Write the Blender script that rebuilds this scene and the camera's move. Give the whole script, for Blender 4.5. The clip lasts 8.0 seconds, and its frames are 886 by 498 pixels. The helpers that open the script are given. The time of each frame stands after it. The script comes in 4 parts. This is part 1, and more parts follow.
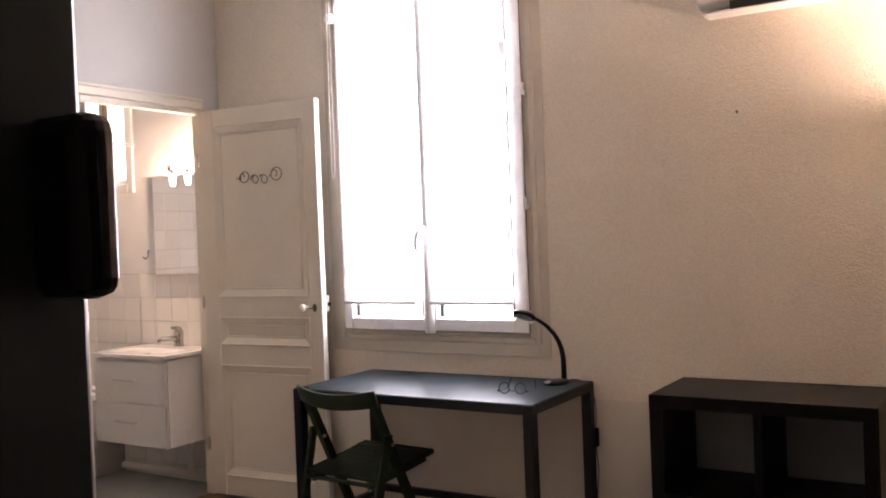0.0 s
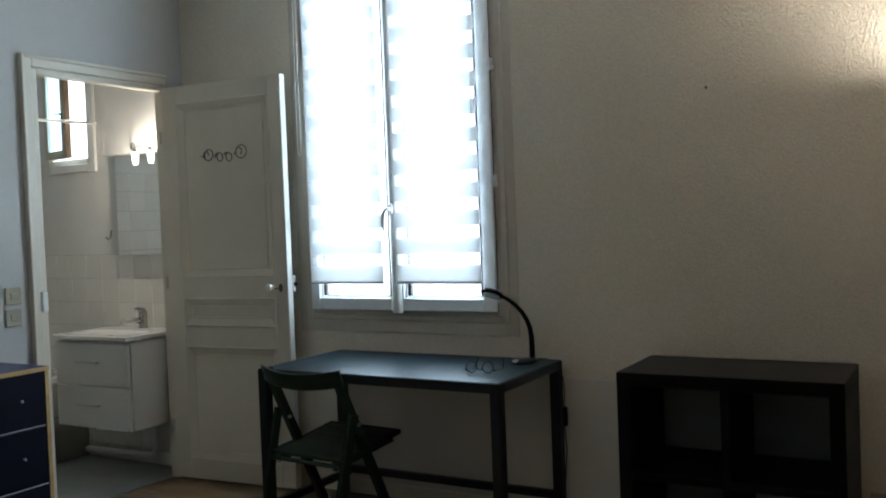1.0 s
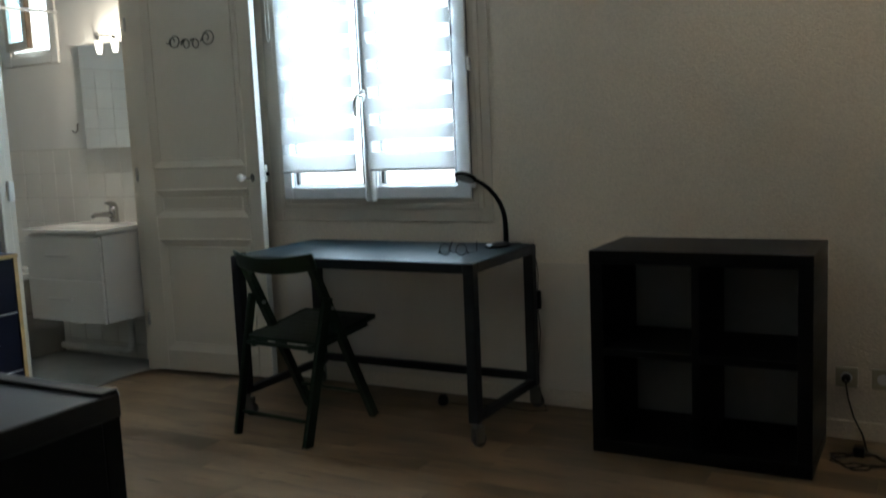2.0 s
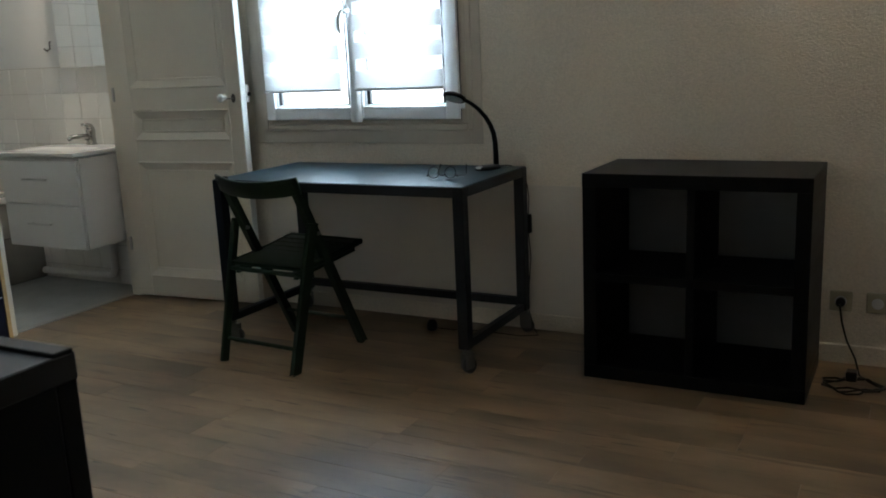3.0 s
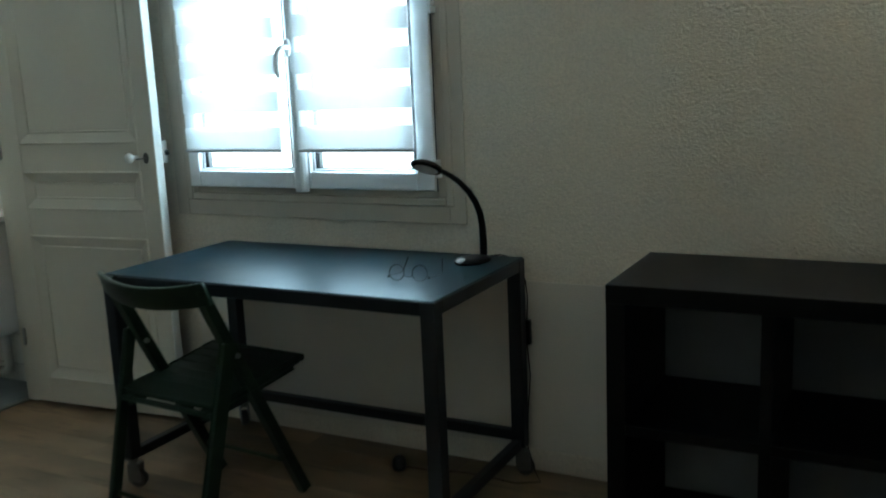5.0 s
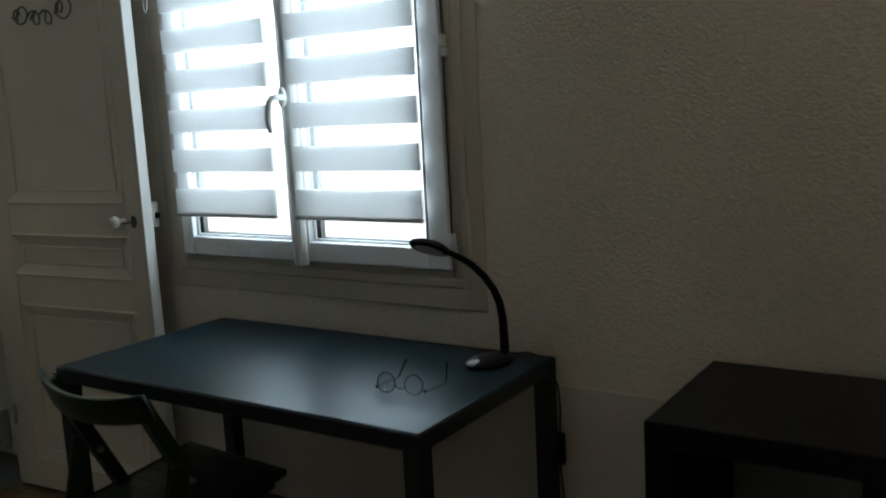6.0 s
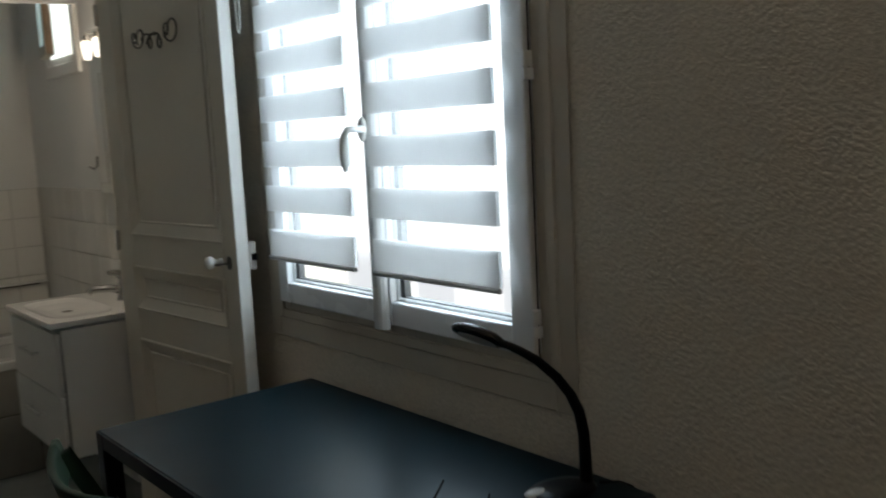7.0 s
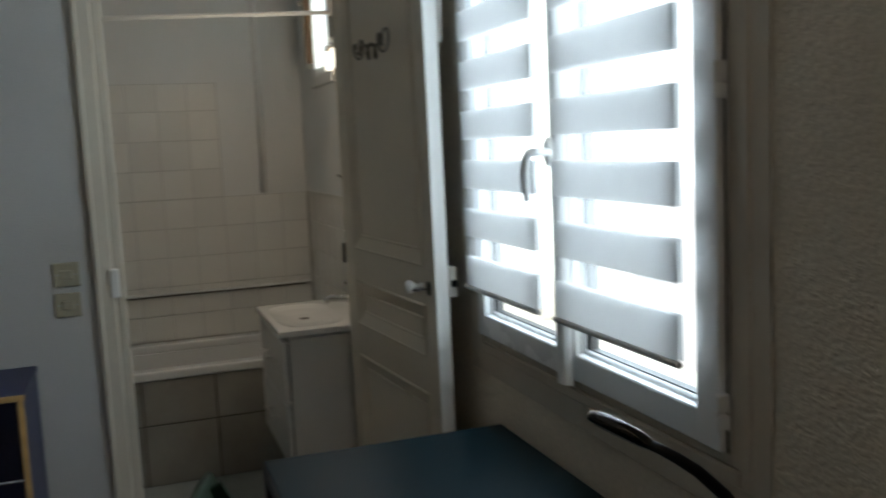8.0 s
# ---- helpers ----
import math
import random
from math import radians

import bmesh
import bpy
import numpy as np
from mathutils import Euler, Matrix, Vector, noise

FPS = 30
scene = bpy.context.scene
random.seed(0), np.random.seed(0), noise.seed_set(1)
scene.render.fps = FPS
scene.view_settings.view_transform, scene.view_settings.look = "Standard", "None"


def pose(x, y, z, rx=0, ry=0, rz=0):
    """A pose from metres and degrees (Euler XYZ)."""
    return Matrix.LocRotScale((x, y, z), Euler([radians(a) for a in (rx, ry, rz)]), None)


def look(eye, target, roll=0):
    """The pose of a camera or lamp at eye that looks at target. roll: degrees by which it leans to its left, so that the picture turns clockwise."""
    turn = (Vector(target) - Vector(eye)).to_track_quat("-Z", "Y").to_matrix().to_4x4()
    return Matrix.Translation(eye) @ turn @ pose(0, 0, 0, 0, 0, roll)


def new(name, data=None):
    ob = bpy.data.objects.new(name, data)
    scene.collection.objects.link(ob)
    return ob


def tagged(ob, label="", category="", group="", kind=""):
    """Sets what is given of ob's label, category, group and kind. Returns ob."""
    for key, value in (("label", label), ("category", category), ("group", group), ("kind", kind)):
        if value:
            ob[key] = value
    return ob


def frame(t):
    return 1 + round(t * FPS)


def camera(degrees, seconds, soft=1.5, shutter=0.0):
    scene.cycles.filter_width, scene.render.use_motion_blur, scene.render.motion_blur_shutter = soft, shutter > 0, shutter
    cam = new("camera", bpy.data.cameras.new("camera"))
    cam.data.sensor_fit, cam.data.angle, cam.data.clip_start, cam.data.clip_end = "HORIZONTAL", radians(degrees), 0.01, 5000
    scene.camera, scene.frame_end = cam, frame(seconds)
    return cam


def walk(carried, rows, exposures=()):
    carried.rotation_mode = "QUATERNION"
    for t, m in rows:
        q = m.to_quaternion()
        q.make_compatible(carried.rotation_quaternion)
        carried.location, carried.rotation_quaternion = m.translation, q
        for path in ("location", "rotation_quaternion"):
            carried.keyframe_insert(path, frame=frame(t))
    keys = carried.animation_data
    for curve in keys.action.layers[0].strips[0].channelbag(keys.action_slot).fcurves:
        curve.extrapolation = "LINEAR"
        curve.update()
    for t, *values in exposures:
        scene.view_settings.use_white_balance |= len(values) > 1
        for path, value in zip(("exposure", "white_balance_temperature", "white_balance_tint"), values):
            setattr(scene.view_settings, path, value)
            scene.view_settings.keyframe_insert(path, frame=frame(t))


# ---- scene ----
cam = camera(52.6, 8.0, soft=1.8, shutter=0.5)
PATH = [
    (0, (-0.053, 0.461, 1.403), (-1.108, 2.159, 1.38), -2.2),
    (0.5, (-0.062, 0.487, 1.403), (-1.091, 2.202, 1.372), -2.2),
    (0.8, (-0.065, 0.507, 1.396), (-1.077, 2.231, 1.35), -2.1),
    (1, (-0.055, 0.526, 1.364), (-1.063, 2.253, 1.308), -2.2),
    (1.5, (-0.06, 0.547, 1.288), (-1.043, 2.284, 1.156), -2.3),
    (2, (-0.05, 0.552, 1.23), (-1.016, 2.286, 0.982), -2.5),
    (2.2, (-0.054, 0.55, 1.22), (-1.012, 2.28, 0.922), -2.5),
    (3.3, (-0.169, 0.707, 1.251), (-1.09, 2.427, 0.811), -2.4),
    (3.5, (-0.228, 0.772, 1.272), (-1.136, 2.5, 0.835), -2.4),
    (4, (-0.303, 1.021, 1.296), (-1.217, 2.744, 0.855), -2.6),
    (4.5, (-0.384, 1.294, 1.308), (-1.299, 3.023, 0.895), -2.5),
    (5, (-0.521, 1.583, 1.315), (-1.44, 3.32, 0.942), -2.5),
    (5.2, (-0.548, 1.738, 1.363), (-1.502, 3.457, 0.997), -2.9),
    (6.3, (-0.606, 2.402, 1.387), (-1.816, 3.97, 1.112), -2.8),
    (6.5, (-0.609, 2.585, 1.381), (-1.928, 4.065, 1.112), -2.9),
    (7, (-0.615, 2.905, 1.424), (-2.152, 4.159, 1.169), -2.9),
    (7.5, (-0.646, 3.17, 1.439), (-2.377, 4.142, 1.193), -3.1),
    (8, (-0.73, 3.331, 1.474), (-2.607, 3.981, 1.24), -2.7),
]
EXPO = [(0.0, 1.10, 7450, 37), (0.3, 0.55, 6400, 17), (0.6, 0.08, 5900, 9), (1.0, -0.06, 5800, 6), (1.6, -0.06, 5780, 4), (2.2, -0.04, 5800, 5), (3.4, 0.34, 5850, 7), (4.3, 0.32, 5650, 0), (5.2, 0.02, 5320, -8), (6.3, -1.00, 6350, 9), (7.0, -1.00, 6350, 9), (8.0, -1.04, 6350, 9)]
walk(cam, [(t, look(eye, target, roll)) for t, eye, target, roll in PATH], EXPO)

# ---- light ----
world = bpy.data.worlds.new("sky")
scene.world = world
world.use_nodes = True
wn = world.node_tree
sky = wn.nodes.new("ShaderNodeTexSky")
sky.sky_type, sky.sun_disc, sky.sun_elevation, sky.sun_rotation = "NISHITA", False, radians(48), radians(160)
wn.links.new(sky.outputs[0], wn.nodes["Background"].inputs[0])
wn.nodes["Background"].inputs[1].default_value = 0.1


def area(name, eye, target, sx, sy, watts, color):
    data = bpy.data.lights.new(name, "AREA")
    data.shape, data.size, data.size_y, data.energy, data.color = "RECTANGLE", sx, sy, watts, color
    ob = new(name, data)
    ob.matrix_basis = look(eye, target)
    return ob


def bulb(name, at, watts, color, radius=0.02):
    data = bpy.data.lights.new(name, "POINT")
    data.energy, data.color, data.shadow_soft_size = watts, color, radius
    ob = new(name, data)
    ob.location = at
    return ob


sun_data = bpy.data.lights.new("sun", "SUN")
sun_data.energy, sun_data.angle, sun_data.color = 2.0, radians(0.5), (1.0, 0.95, 0.88)
new("sun", sun_data).matrix_basis = look((0, -6, 8), (0, 0, 0))
DAY = (0.70, 0.88, 1.0)
WARM = (1.0, 0.83, 0.64)
area("window_daylight", (-2.475, 4.50, 1.95), (-2.475, 0.0, 1.95), 1.06, 1.70, 105, DAY)
area("bath_window_daylight", (-4.89, 4.50, 2.15), (-4.89, 0.0, 1.9), 0.40, 0.6, 9, DAY)
bulb("sconce_bulb", (0.12, 4.12, 1.775), 72.0, (1.0, 0.87, 0.72), 0.03)
bulb("vanity_bulb", (-4.148, 4.085, 1.80), 6.0, WARM)
bulb("vanity_bulb", (-4.022, 4.085, 1.79), 6.0, WARM)

# ---- materials ----


def mat(name, base, rough=0.6, metal=0.0, vary=0.12, scale=3.0, grain=60.0, bump=0.15, depth=0.002, stretch=(1, 1, 1), per_object=0.0, second=None, spec=0.5):
    m = bpy.data.materials.new(name)
    m.use_nodes = True
    t = m.node_tree
    n, l = t.nodes, t.links
    b = n["Principled BSDF"]
    b.inputs["Roughness"].default_value, b.inputs["Metallic"].default_value = rough, metal
    b.inputs["Specular IOR Level"].default_value = spec
    co = n.new("ShaderNodeTexCoord")
    mp = n.new("ShaderNodeMapping")
    mp.inputs["Scale"].default_value = stretch
    l.new(co.outputs["Object"], mp.inputs["Vector"])
    src = mp.outputs["Vector"]
    info = n.new("ShaderNodeObjectInfo")
    if per_object:
        mul = n.new("ShaderNodeMath")
        mul.operation = "MULTIPLY"
        mul.inputs[1].default_value = 37.0
        l.new(info.outputs["Random"], mul.inputs[0])
        add = n.new("ShaderNodeVectorMath")
        add.operation = "ADD"
        l.new(src, add.inputs[0])
        l.new(mul.outputs[0], add.inputs[1])
        src = add.outputs[0]
    big, fine = n.new("ShaderNodeTexNoise"), n.new("ShaderNodeTexNoise")
    big.inputs["Scale"].default_value, big.inputs["Detail"].default_value = scale, 4
    fine.inputs["Scale"].default_value, fine.inputs["Detail"].default_value = grain, 3
    l.new(src, big.inputs["Vector"])
    l.new(src, fine.inputs["Vector"])
    mix = n.new("ShaderNodeMix")
    mix.data_type = "RGBA"
    lo = [c * (1 - vary) for c in base]
    hi = second if second else [min(1, c * (1 + vary)) for c in base]
    mix.inputs["A"].default_value, mix.inputs["B"].default_value = (*lo, 1), (*hi, 1)
    ramp = n.new("ShaderNodeMapRange")
    ramp.inputs["From Min"].default_value, ramp.inputs["From Max"].default_value = 0.3, 0.7
    l.new(big.outputs["Fac"], ramp.inputs["Value"])
    l.new(ramp.outputs[0], mix.inputs["Factor"])
    out = mix.outputs["Result"]
    hs = n.new("ShaderNodeHueSaturation")
    val = n.new("ShaderNodeMath")
    val.operation = "MULTIPLY_ADD"
    val.inputs[1].default_value, val.inputs[2].default_value = vary * 0.8, 1 - vary * 0.4
    l.new(fine.outputs["Fac"], val.inputs[0])
    last = val.outputs[0]
    if per_object:
        v2 = n.new("ShaderNodeMath")
        v2.operation = "MULTIPLY_ADD"
        v2.inputs[1].default_value = per_object
        l.new(info.outputs["Random"], v2.inputs[0])
        l.new(last, v2.inputs[2])
        v3 = n.new("ShaderNodeMath")
        v3.operation = "SUBTRACT"
        v3.inputs[1].default_value = per_object * 0.5
        l.new(v2.outputs[0], v3.inputs[0])
        last = v3.outputs[0]
    l.new(last, hs.inputs["Value"])
    l.new(out, hs.inputs["Color"])
    l.new(hs.outputs[0], b.inputs["Base Color"])
    if bump:
        bp = n.new("ShaderNodeBump")
        bp.inputs["Strength"].default_value, bp.inputs["Distance"].default_value = bump, depth
        l.new(fine.outputs["Fac"], bp.inputs["Height"])
        l.new(bp.outputs[0], b.inputs["Normal"])
    rr = n.new("ShaderNodeMapRange")
    rr.inputs["To Min"].default_value, rr.inputs["To Max"].default_value = max(0.02, rough - 0.06), min(1, rough + 0.06)
    l.new(big.outputs["Fac"], rr.inputs["Value"])
    l.new(rr.outputs[0], b.inputs["Roughness"])
    return m


def clear(name, color=(1, 1, 1), veil=0.0, rough=0.0):
    """Glass that lets daylight pass: a thin clear sheet with a gloss."""
    m = bpy.data.materials.new(name)
    m.use_nodes = True
    n, l = m.node_tree.nodes, m.node_tree.links
    out = n["Material Output"]
    tr, gl, mix, fr = n.new("ShaderNodeBsdfTransparent"), n.new("ShaderNodeBsdfGlossy"), n.new("ShaderNodeMixShader"), n.new("ShaderNodeLayerWeight")
    tr.inputs[0].default_value = (*color, 1)
    gl.inputs["Roughness"].default_value = rough
    fr.inputs["Blend"].default_value = 0.25
    share = n.new("ShaderNodeMath")
    share.operation = "MULTIPLY_ADD"
    share.inputs[1].default_value, share.inputs[2].default_value = 0.12, 0.02
    l.new(fr.outputs["Facing"], share.inputs[0])
    l.new(share.outputs[0], mix.inputs[0])
    l.new(tr.outputs[0], mix.inputs[1])
    l.new(gl.outputs[0], mix.inputs[2])
    last = mix
    if veil:
        tl, m2 = n.new("ShaderNodeBsdfTranslucent"), n.new("ShaderNodeMixShader")
        tl.inputs[0].default_value = (0.85, 0.92, 0.95, 1)
        m2.inputs[0].default_value = veil
        l.new(mix.outputs[0], m2.inputs[1])
        l.new(tl.outputs[0], m2.inputs[2])
        last = m2
    l.new(last.outputs[0], out.inputs[0])
    return m


def fabric(name, see, pass_, color, weave=900.0):
    """Blind fabric: a share of open weave, a share of light passed softly, the rest reflected."""
    m = bpy.data.materials.new(name)
    m.use_nodes = True
    n, l = m.node_tree.nodes, m.node_tree.links
    out = n["Material Output"]
    n.remove(n["Principled BSDF"])
    co, no = n.new("ShaderNodeTexCoord"), n.new("ShaderNodeTexNoise")
    no.inputs["Scale"].default_value, no.inputs["Detail"].default_value = 14.0, 4
    l.new(co.outputs["Object"], no.inputs["Vector"])
    mx = n.new("ShaderNodeMix")
    mx.data_type = "RGBA"
    mx.inputs["A"].default_value = (*[c * 0.93 for c in color], 1)
    mx.inputs["B"].default_value = (*color, 1)
    l.new(no.outputs["Fac"], mx.inputs["Factor"])
    df, tl, tr = n.new("ShaderNodeBsdfDiffuse"), n.new("ShaderNodeBsdfTranslucent"), n.new("ShaderNodeBsdfTransparent")
    l.new(mx.outputs["Result"], df.inputs[0])
    l.new(mx.outputs["Result"], tl.inputs[0])
    a, b = n.new("ShaderNodeMixShader"), n.new("ShaderNodeMixShader")
    a.inputs[0].default_value, b.inputs[0].default_value = pass_, see
    l.new(df.outputs[0], a.inputs[1])
    l.new(tl.outputs[0], a.inputs[2])
    l.new(a.outputs[0], b.inputs[1])
    l.new(tr.outputs[0], b.inputs[2])
    l.new(b.outputs[0], out.inputs[0])
    return m


def glow(name, color, strength, second=None, scale=1.2):
    m = bpy.data.materials.new(name)
    m.use_nodes = True
    n, l = m.node_tree.nodes, m.node_tree.links
    n.remove(n["Principled BSDF"])
    em = n.new("ShaderNodeEmission")
    em.inputs[0].default_value, em.inputs[1].default_value = (*color, 1), strength
    if second:
        co, no, mx = n.new("ShaderNodeTexCoord"), n.new("ShaderNodeTexNoise"), n.new("ShaderNodeMix")
        no.inputs["Scale"].default_value = scale
        mx.data_type = "RGBA"
        mx.inputs["A"].default_value, mx.inputs["B"].default_value = (*color, 1), (*second, 1)
        l.new(co.outputs["Object"], no.inputs["Vector"])
        l.new(no.outputs["Fac"], mx.inputs["Factor"])
        l.new(mx.outputs["Result"], em.inputs[0])
    l.new(em.outputs[0], n["Material Output"].inputs[0])
    return m


ROUGHCAST = mat("roughcast_paint", (0.68, 0.61, 0.505), 0.75, vary=0.07, scale=1.3, grain=130, bump=1.0, depth=0.0052)
ROUGHCAST.node_tree.nodes["Noise Texture.001"].inputs["Detail"].default_value = 3.5
# stronger speckle puts the relief's fine shading into the colour
ROUGHCAST.node_tree.nodes["Math"].inputs[1].default_value, ROUGHCAST.node_tree.nodes["Math"].inputs[2].default_value = 0.42, 0.80
ROUGHCAST.node_tree.nodes["Noise Texture.001"].inputs["Roughness"].default_value = 0.58
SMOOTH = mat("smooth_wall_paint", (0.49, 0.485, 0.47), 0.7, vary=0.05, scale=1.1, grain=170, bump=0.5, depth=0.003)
BATHWALL = mat("bathroom_wall_paint", (0.72, 0.71, 0.68), 0.6, vary=0.05, scale=1.3, grain=120, bump=0.3, depth=0.002)
PATCH = mat("repainted_patch", (0.66, 0.605, 0.525), 0.7, vary=0.07, scale=1.6, grain=150, bump=0.6, depth=0.004)
# darker colour for the unseen walls, chosen to cut bounced light
BOUNCECUT = mat("bounce_cutting_beige", (0.44, 0.39, 0.32), 0.75, vary=0.08, scale=1.2, grain=140, bump=0.4, depth=0.003)
CEIL = mat("ceiling_paint", (0.82, 0.81, 0.78), 0.8, vary=0.04, bump=0.1)
PAINT = mat("cream_door_paint", (0.63, 0.58, 0.485), 0.38, vary=0.05, scale=2.2, grain=45, bump=0.12, depth=0.001)
CASING = mat("old_casing_paint", (0.50, 0.445, 0.365), 0.5, vary=0.09, scale=3.5, grain=50, bump=0.2, depth=0.0015)
PVC = mat("white_pvc", (0.78, 0.79, 0.80), 0.28, vary=0.03, bump=0.03)
OAK = mat("oak_laminate", (0.096, 0.062, 0.032), 0.40, vary=0.22, scale=2.2, grain=9, bump=0.10, depth=0.0005, stretch=(0.9, 2.1, 1), per_object=0.28, second=(0.245, 0.170, 0.098))
# darker streaks and knots along the boards
on, ol = OAK.node_tree.nodes, OAK.node_tree.links
streak, cut, dark = on.new("ShaderNodeTexNoise"), on.new("ShaderNodeMapRange"), on.new("ShaderNodeMix")
streak.inputs["Scale"].default_value, streak.inputs["Detail"].default_value = 2.6, 6
cut.inputs["From Min"].default_value, cut.inputs["From Max"].default_value = 0.60, 0.70
cut.inputs["To Max"].default_value = 0.65
dark.data_type = "RGBA"
dark.inputs["B"].default_value = (0.055, 0.034, 0.019, 1)
warp = on.new("ShaderNodeMapping")
warp.inputs["Scale"].default_value = (1.2, 5.5, 1)
source = on["Noise Texture"].inputs["Vector"].links[0].from_socket
ol.new(source, warp.inputs["Vector"])
ol.new(warp.outputs[0], streak.inputs["Vector"])
ol.new(streak.outputs["Fac"], cut.inputs["Value"])
ol.new(cut.outputs[0], dark.inputs["Factor"])
ol.new(on["Hue/Saturation/Value"].outputs[0], dark.inputs["A"])
ol.new(dark.outputs["Result"], on["Principled BSDF"].inputs["Base Color"])
# thin dark splits along the grain
split, narrow, crack = on.new("ShaderNodeTexNoise"), on.new("ShaderNodeMapRange"), on.new("ShaderNodeMix")
split.inputs["Scale"].default_value, split.inputs["Detail"].default_value = 1.9, 3
narrow.inputs["From Min"].default_value, narrow.inputs["From Max"].default_value = 0.665, 0.70
narrow.inputs["To Max"].default_value = 0.8
crack.data_type = "RGBA"
crack.inputs["B"].default_value = (0.030, 0.018, 0.010, 1)
thin = on.new("ShaderNodeMapping")
thin.inputs["Scale"].default_value = (2.2, 13.0, 1)
ol.new(source, thin.inputs["Vector"])
ol.new(thin.outputs[0], split.inputs["Vector"])
ol.new(split.outputs["Fac"], narrow.inputs["Value"])
ol.new(narrow.outputs[0], crack.inputs["Factor"])
ol.new(dark.outputs["Result"], crack.inputs["A"])
ol.new(crack.outputs["Result"], on["Principled BSDF"].inputs["Base Color"])
GAP = mat("floor_underlay", (0.035, 0.022, 0.015), 0.8)
BATHFLOOR = mat("pale_bath_vinyl", (0.31, 0.33, 0.32), 0.3, vary=0.2, scale=5, grain=35, bump=0.05)
TILE = mat("white_glazed_tile", (0.76, 0.74, 0.69), 0.06, vary=0.03, scale=2, grain=20, bump=0.012, depth=0.001, per_object=0.06)
GROUT = mat("tile_grout", (0.53, 0.51, 0.465), 0.9, vary=0.12)
PANELTILE = mat("grey_beige_panel_tile", (0.31, 0.295, 0.26), 0.3, vary=0.1, scale=6, grain=40, bump=0.05, per_object=0.1)
ENAMEL = mat("white_enamel", (0.76, 0.75, 0.72), 0.1, vary=0.03, bump=0.0)
VANITY = mat("white_lacquer", (0.65, 0.64, 0.61), 0.3, vary=0.03, bump=0.02)
# near-black colour that paints the shade inside narrow gaps
DARKGAP = mat("painted_gap_shade", (0.03, 0.03, 0.03), 0.8)
CHROME = mat("chrome", (0.42, 0.415, 0.405), 0.22, 1.0, vary=0.05, bump=0.0)
BRUSHED = mat("brushed_handle_metal", (0.56, 0.55, 0.53), 0.42, 1.0, vary=0.08, bump=0.03)
STEEL = mat("dull_steel", (0.42, 0.41, 0.39), 0.35, 1.0, vary=0.15, bump=0.08)
CASTOR = mat("dark_castor_steel", (0.16, 0.155, 0.15), 0.4, 0.7, vary=0.2, bump=0.05)
IRON = mat("wrought_iron", (0.13, 0.12, 0.11), 0.5, 0.8, vary=0.2)
BRASS = mat("aged_brass", (0.45, 0.30, 0.10), 0.35, 1.0, vary=0.25, scale=20)
BLACKBROWN = mat("black_brown_veneer", (0.0042, 0.0042, 0.0048), 0.42, vary=0.25, scale=4, grain=30, bump=0.12, depth=0.0006, stretch=(0.4, 0.4, 6), spec=0.15)
SHELFBACK = mat("grey_back_board", (0.40, 0.41, 0.40), 0.7, vary=0.12, scale=3, grain=90, bump=0.2, depth=0.001)
CABTOP = mat("black_cabinet_top", (0.010, 0.010, 0.012), 0.42, spec=0.5, vary=0.25, scale=6, grain=50, bump=0.08, depth=0.0005)
DESKTOP = mat("black_desk_top_blue_sheen", (0.0055, 0.0145, 0.0195), 0.37, spec=0.115, vary=0.15, scale=5, grain=120, bump=0.06, depth=0.0004)
# blue of the reflected daylight put into the specular tint
DESKTOP.node_tree.nodes["Principled BSDF"].inputs["Specular Tint"].default_value = (0.52, 0.80, 1.0, 1)
DESKMETAL = mat("black_powder_coat", (0.008, 0.010, 0.014), 0.4, spec=0.35, vary=0.15, grain=300, bump=0.1, depth=0.0004)
CHAIRGREEN = mat("dark_green_stain", (0.011, 0.025, 0.013), 0.42, spec=0.28, vary=0.25, scale=6, grain=40, bump=0.15, depth=0.0006, stretch=(1, 1, 1))
BLACKPLASTIC = mat("black_plastic", (0.006, 0.006, 0.007), 0.32, spec=0.18, vary=0.1, bump=0.03)
GLOSSBLACK = mat("gloss_black_plastic", (0.006, 0.006, 0.007), 0.16, spec=0.5, vary=0.1, bump=0.0)
GREYPLASTIC = mat("silver_plastic", (0.62, 0.63, 0.64), 0.2, vary=0.05, bump=0.0)
RUBBER = mat("grey_rubber", (0.06, 0.06, 0.06), 0.6)
# shaded copy of the navy laminate, grazing darkness put into its colour
NAVYSHADED = mat("navy_drawer_front_shaded", (0.006, 0.007, 0.018), 0.4, spec=0.25, vary=0.12, scale=3, grain=80, bump=0.04)
# colour of the panel joints, also used to paint the ledge's shadow
GROUTSHADE = mat("dark_grout_and_ledge_shadow", (0.10, 0.09, 0.075), 0.9, vary=0.2)
NAVY = mat("navy_blue_laminate", (0.012, 0.017, 0.068), 0.38, spec=0.3, vary=0.12, scale=3, grain=80, bump=0.04)
PINE = mat("pine_edging", (0.46, 0.30, 0.12), 0.5, vary=0.15, scale=6, grain=50, stretch=(1, 1, 4))
BEIGEPLASTIC = mat("beige_switch_plastic", (0.36, 0.33, 0.24), 0.4, vary=0.06)
# the door's own paint; on the frame it stands in for darkness
BLACKDOOR = mat("black_green_door_and_dim_frame", (0.012, 0.016, 0.015), 0.35, vary=0.3, scale=4, grain=40, bump=0.25, depth=0.001, stretch=(3, 3, 0.6))
BROWNWOOD = mat("bare_brown_wood", (0.15, 0.095, 0.05), 0.6, vary=0.4, scale=8, grain=60, stretch=(4, 4, 1))
PORCELAIN = mat("porcelain", (0.8, 0.79, 0.76), 0.1, vary=0.03, bump=0)
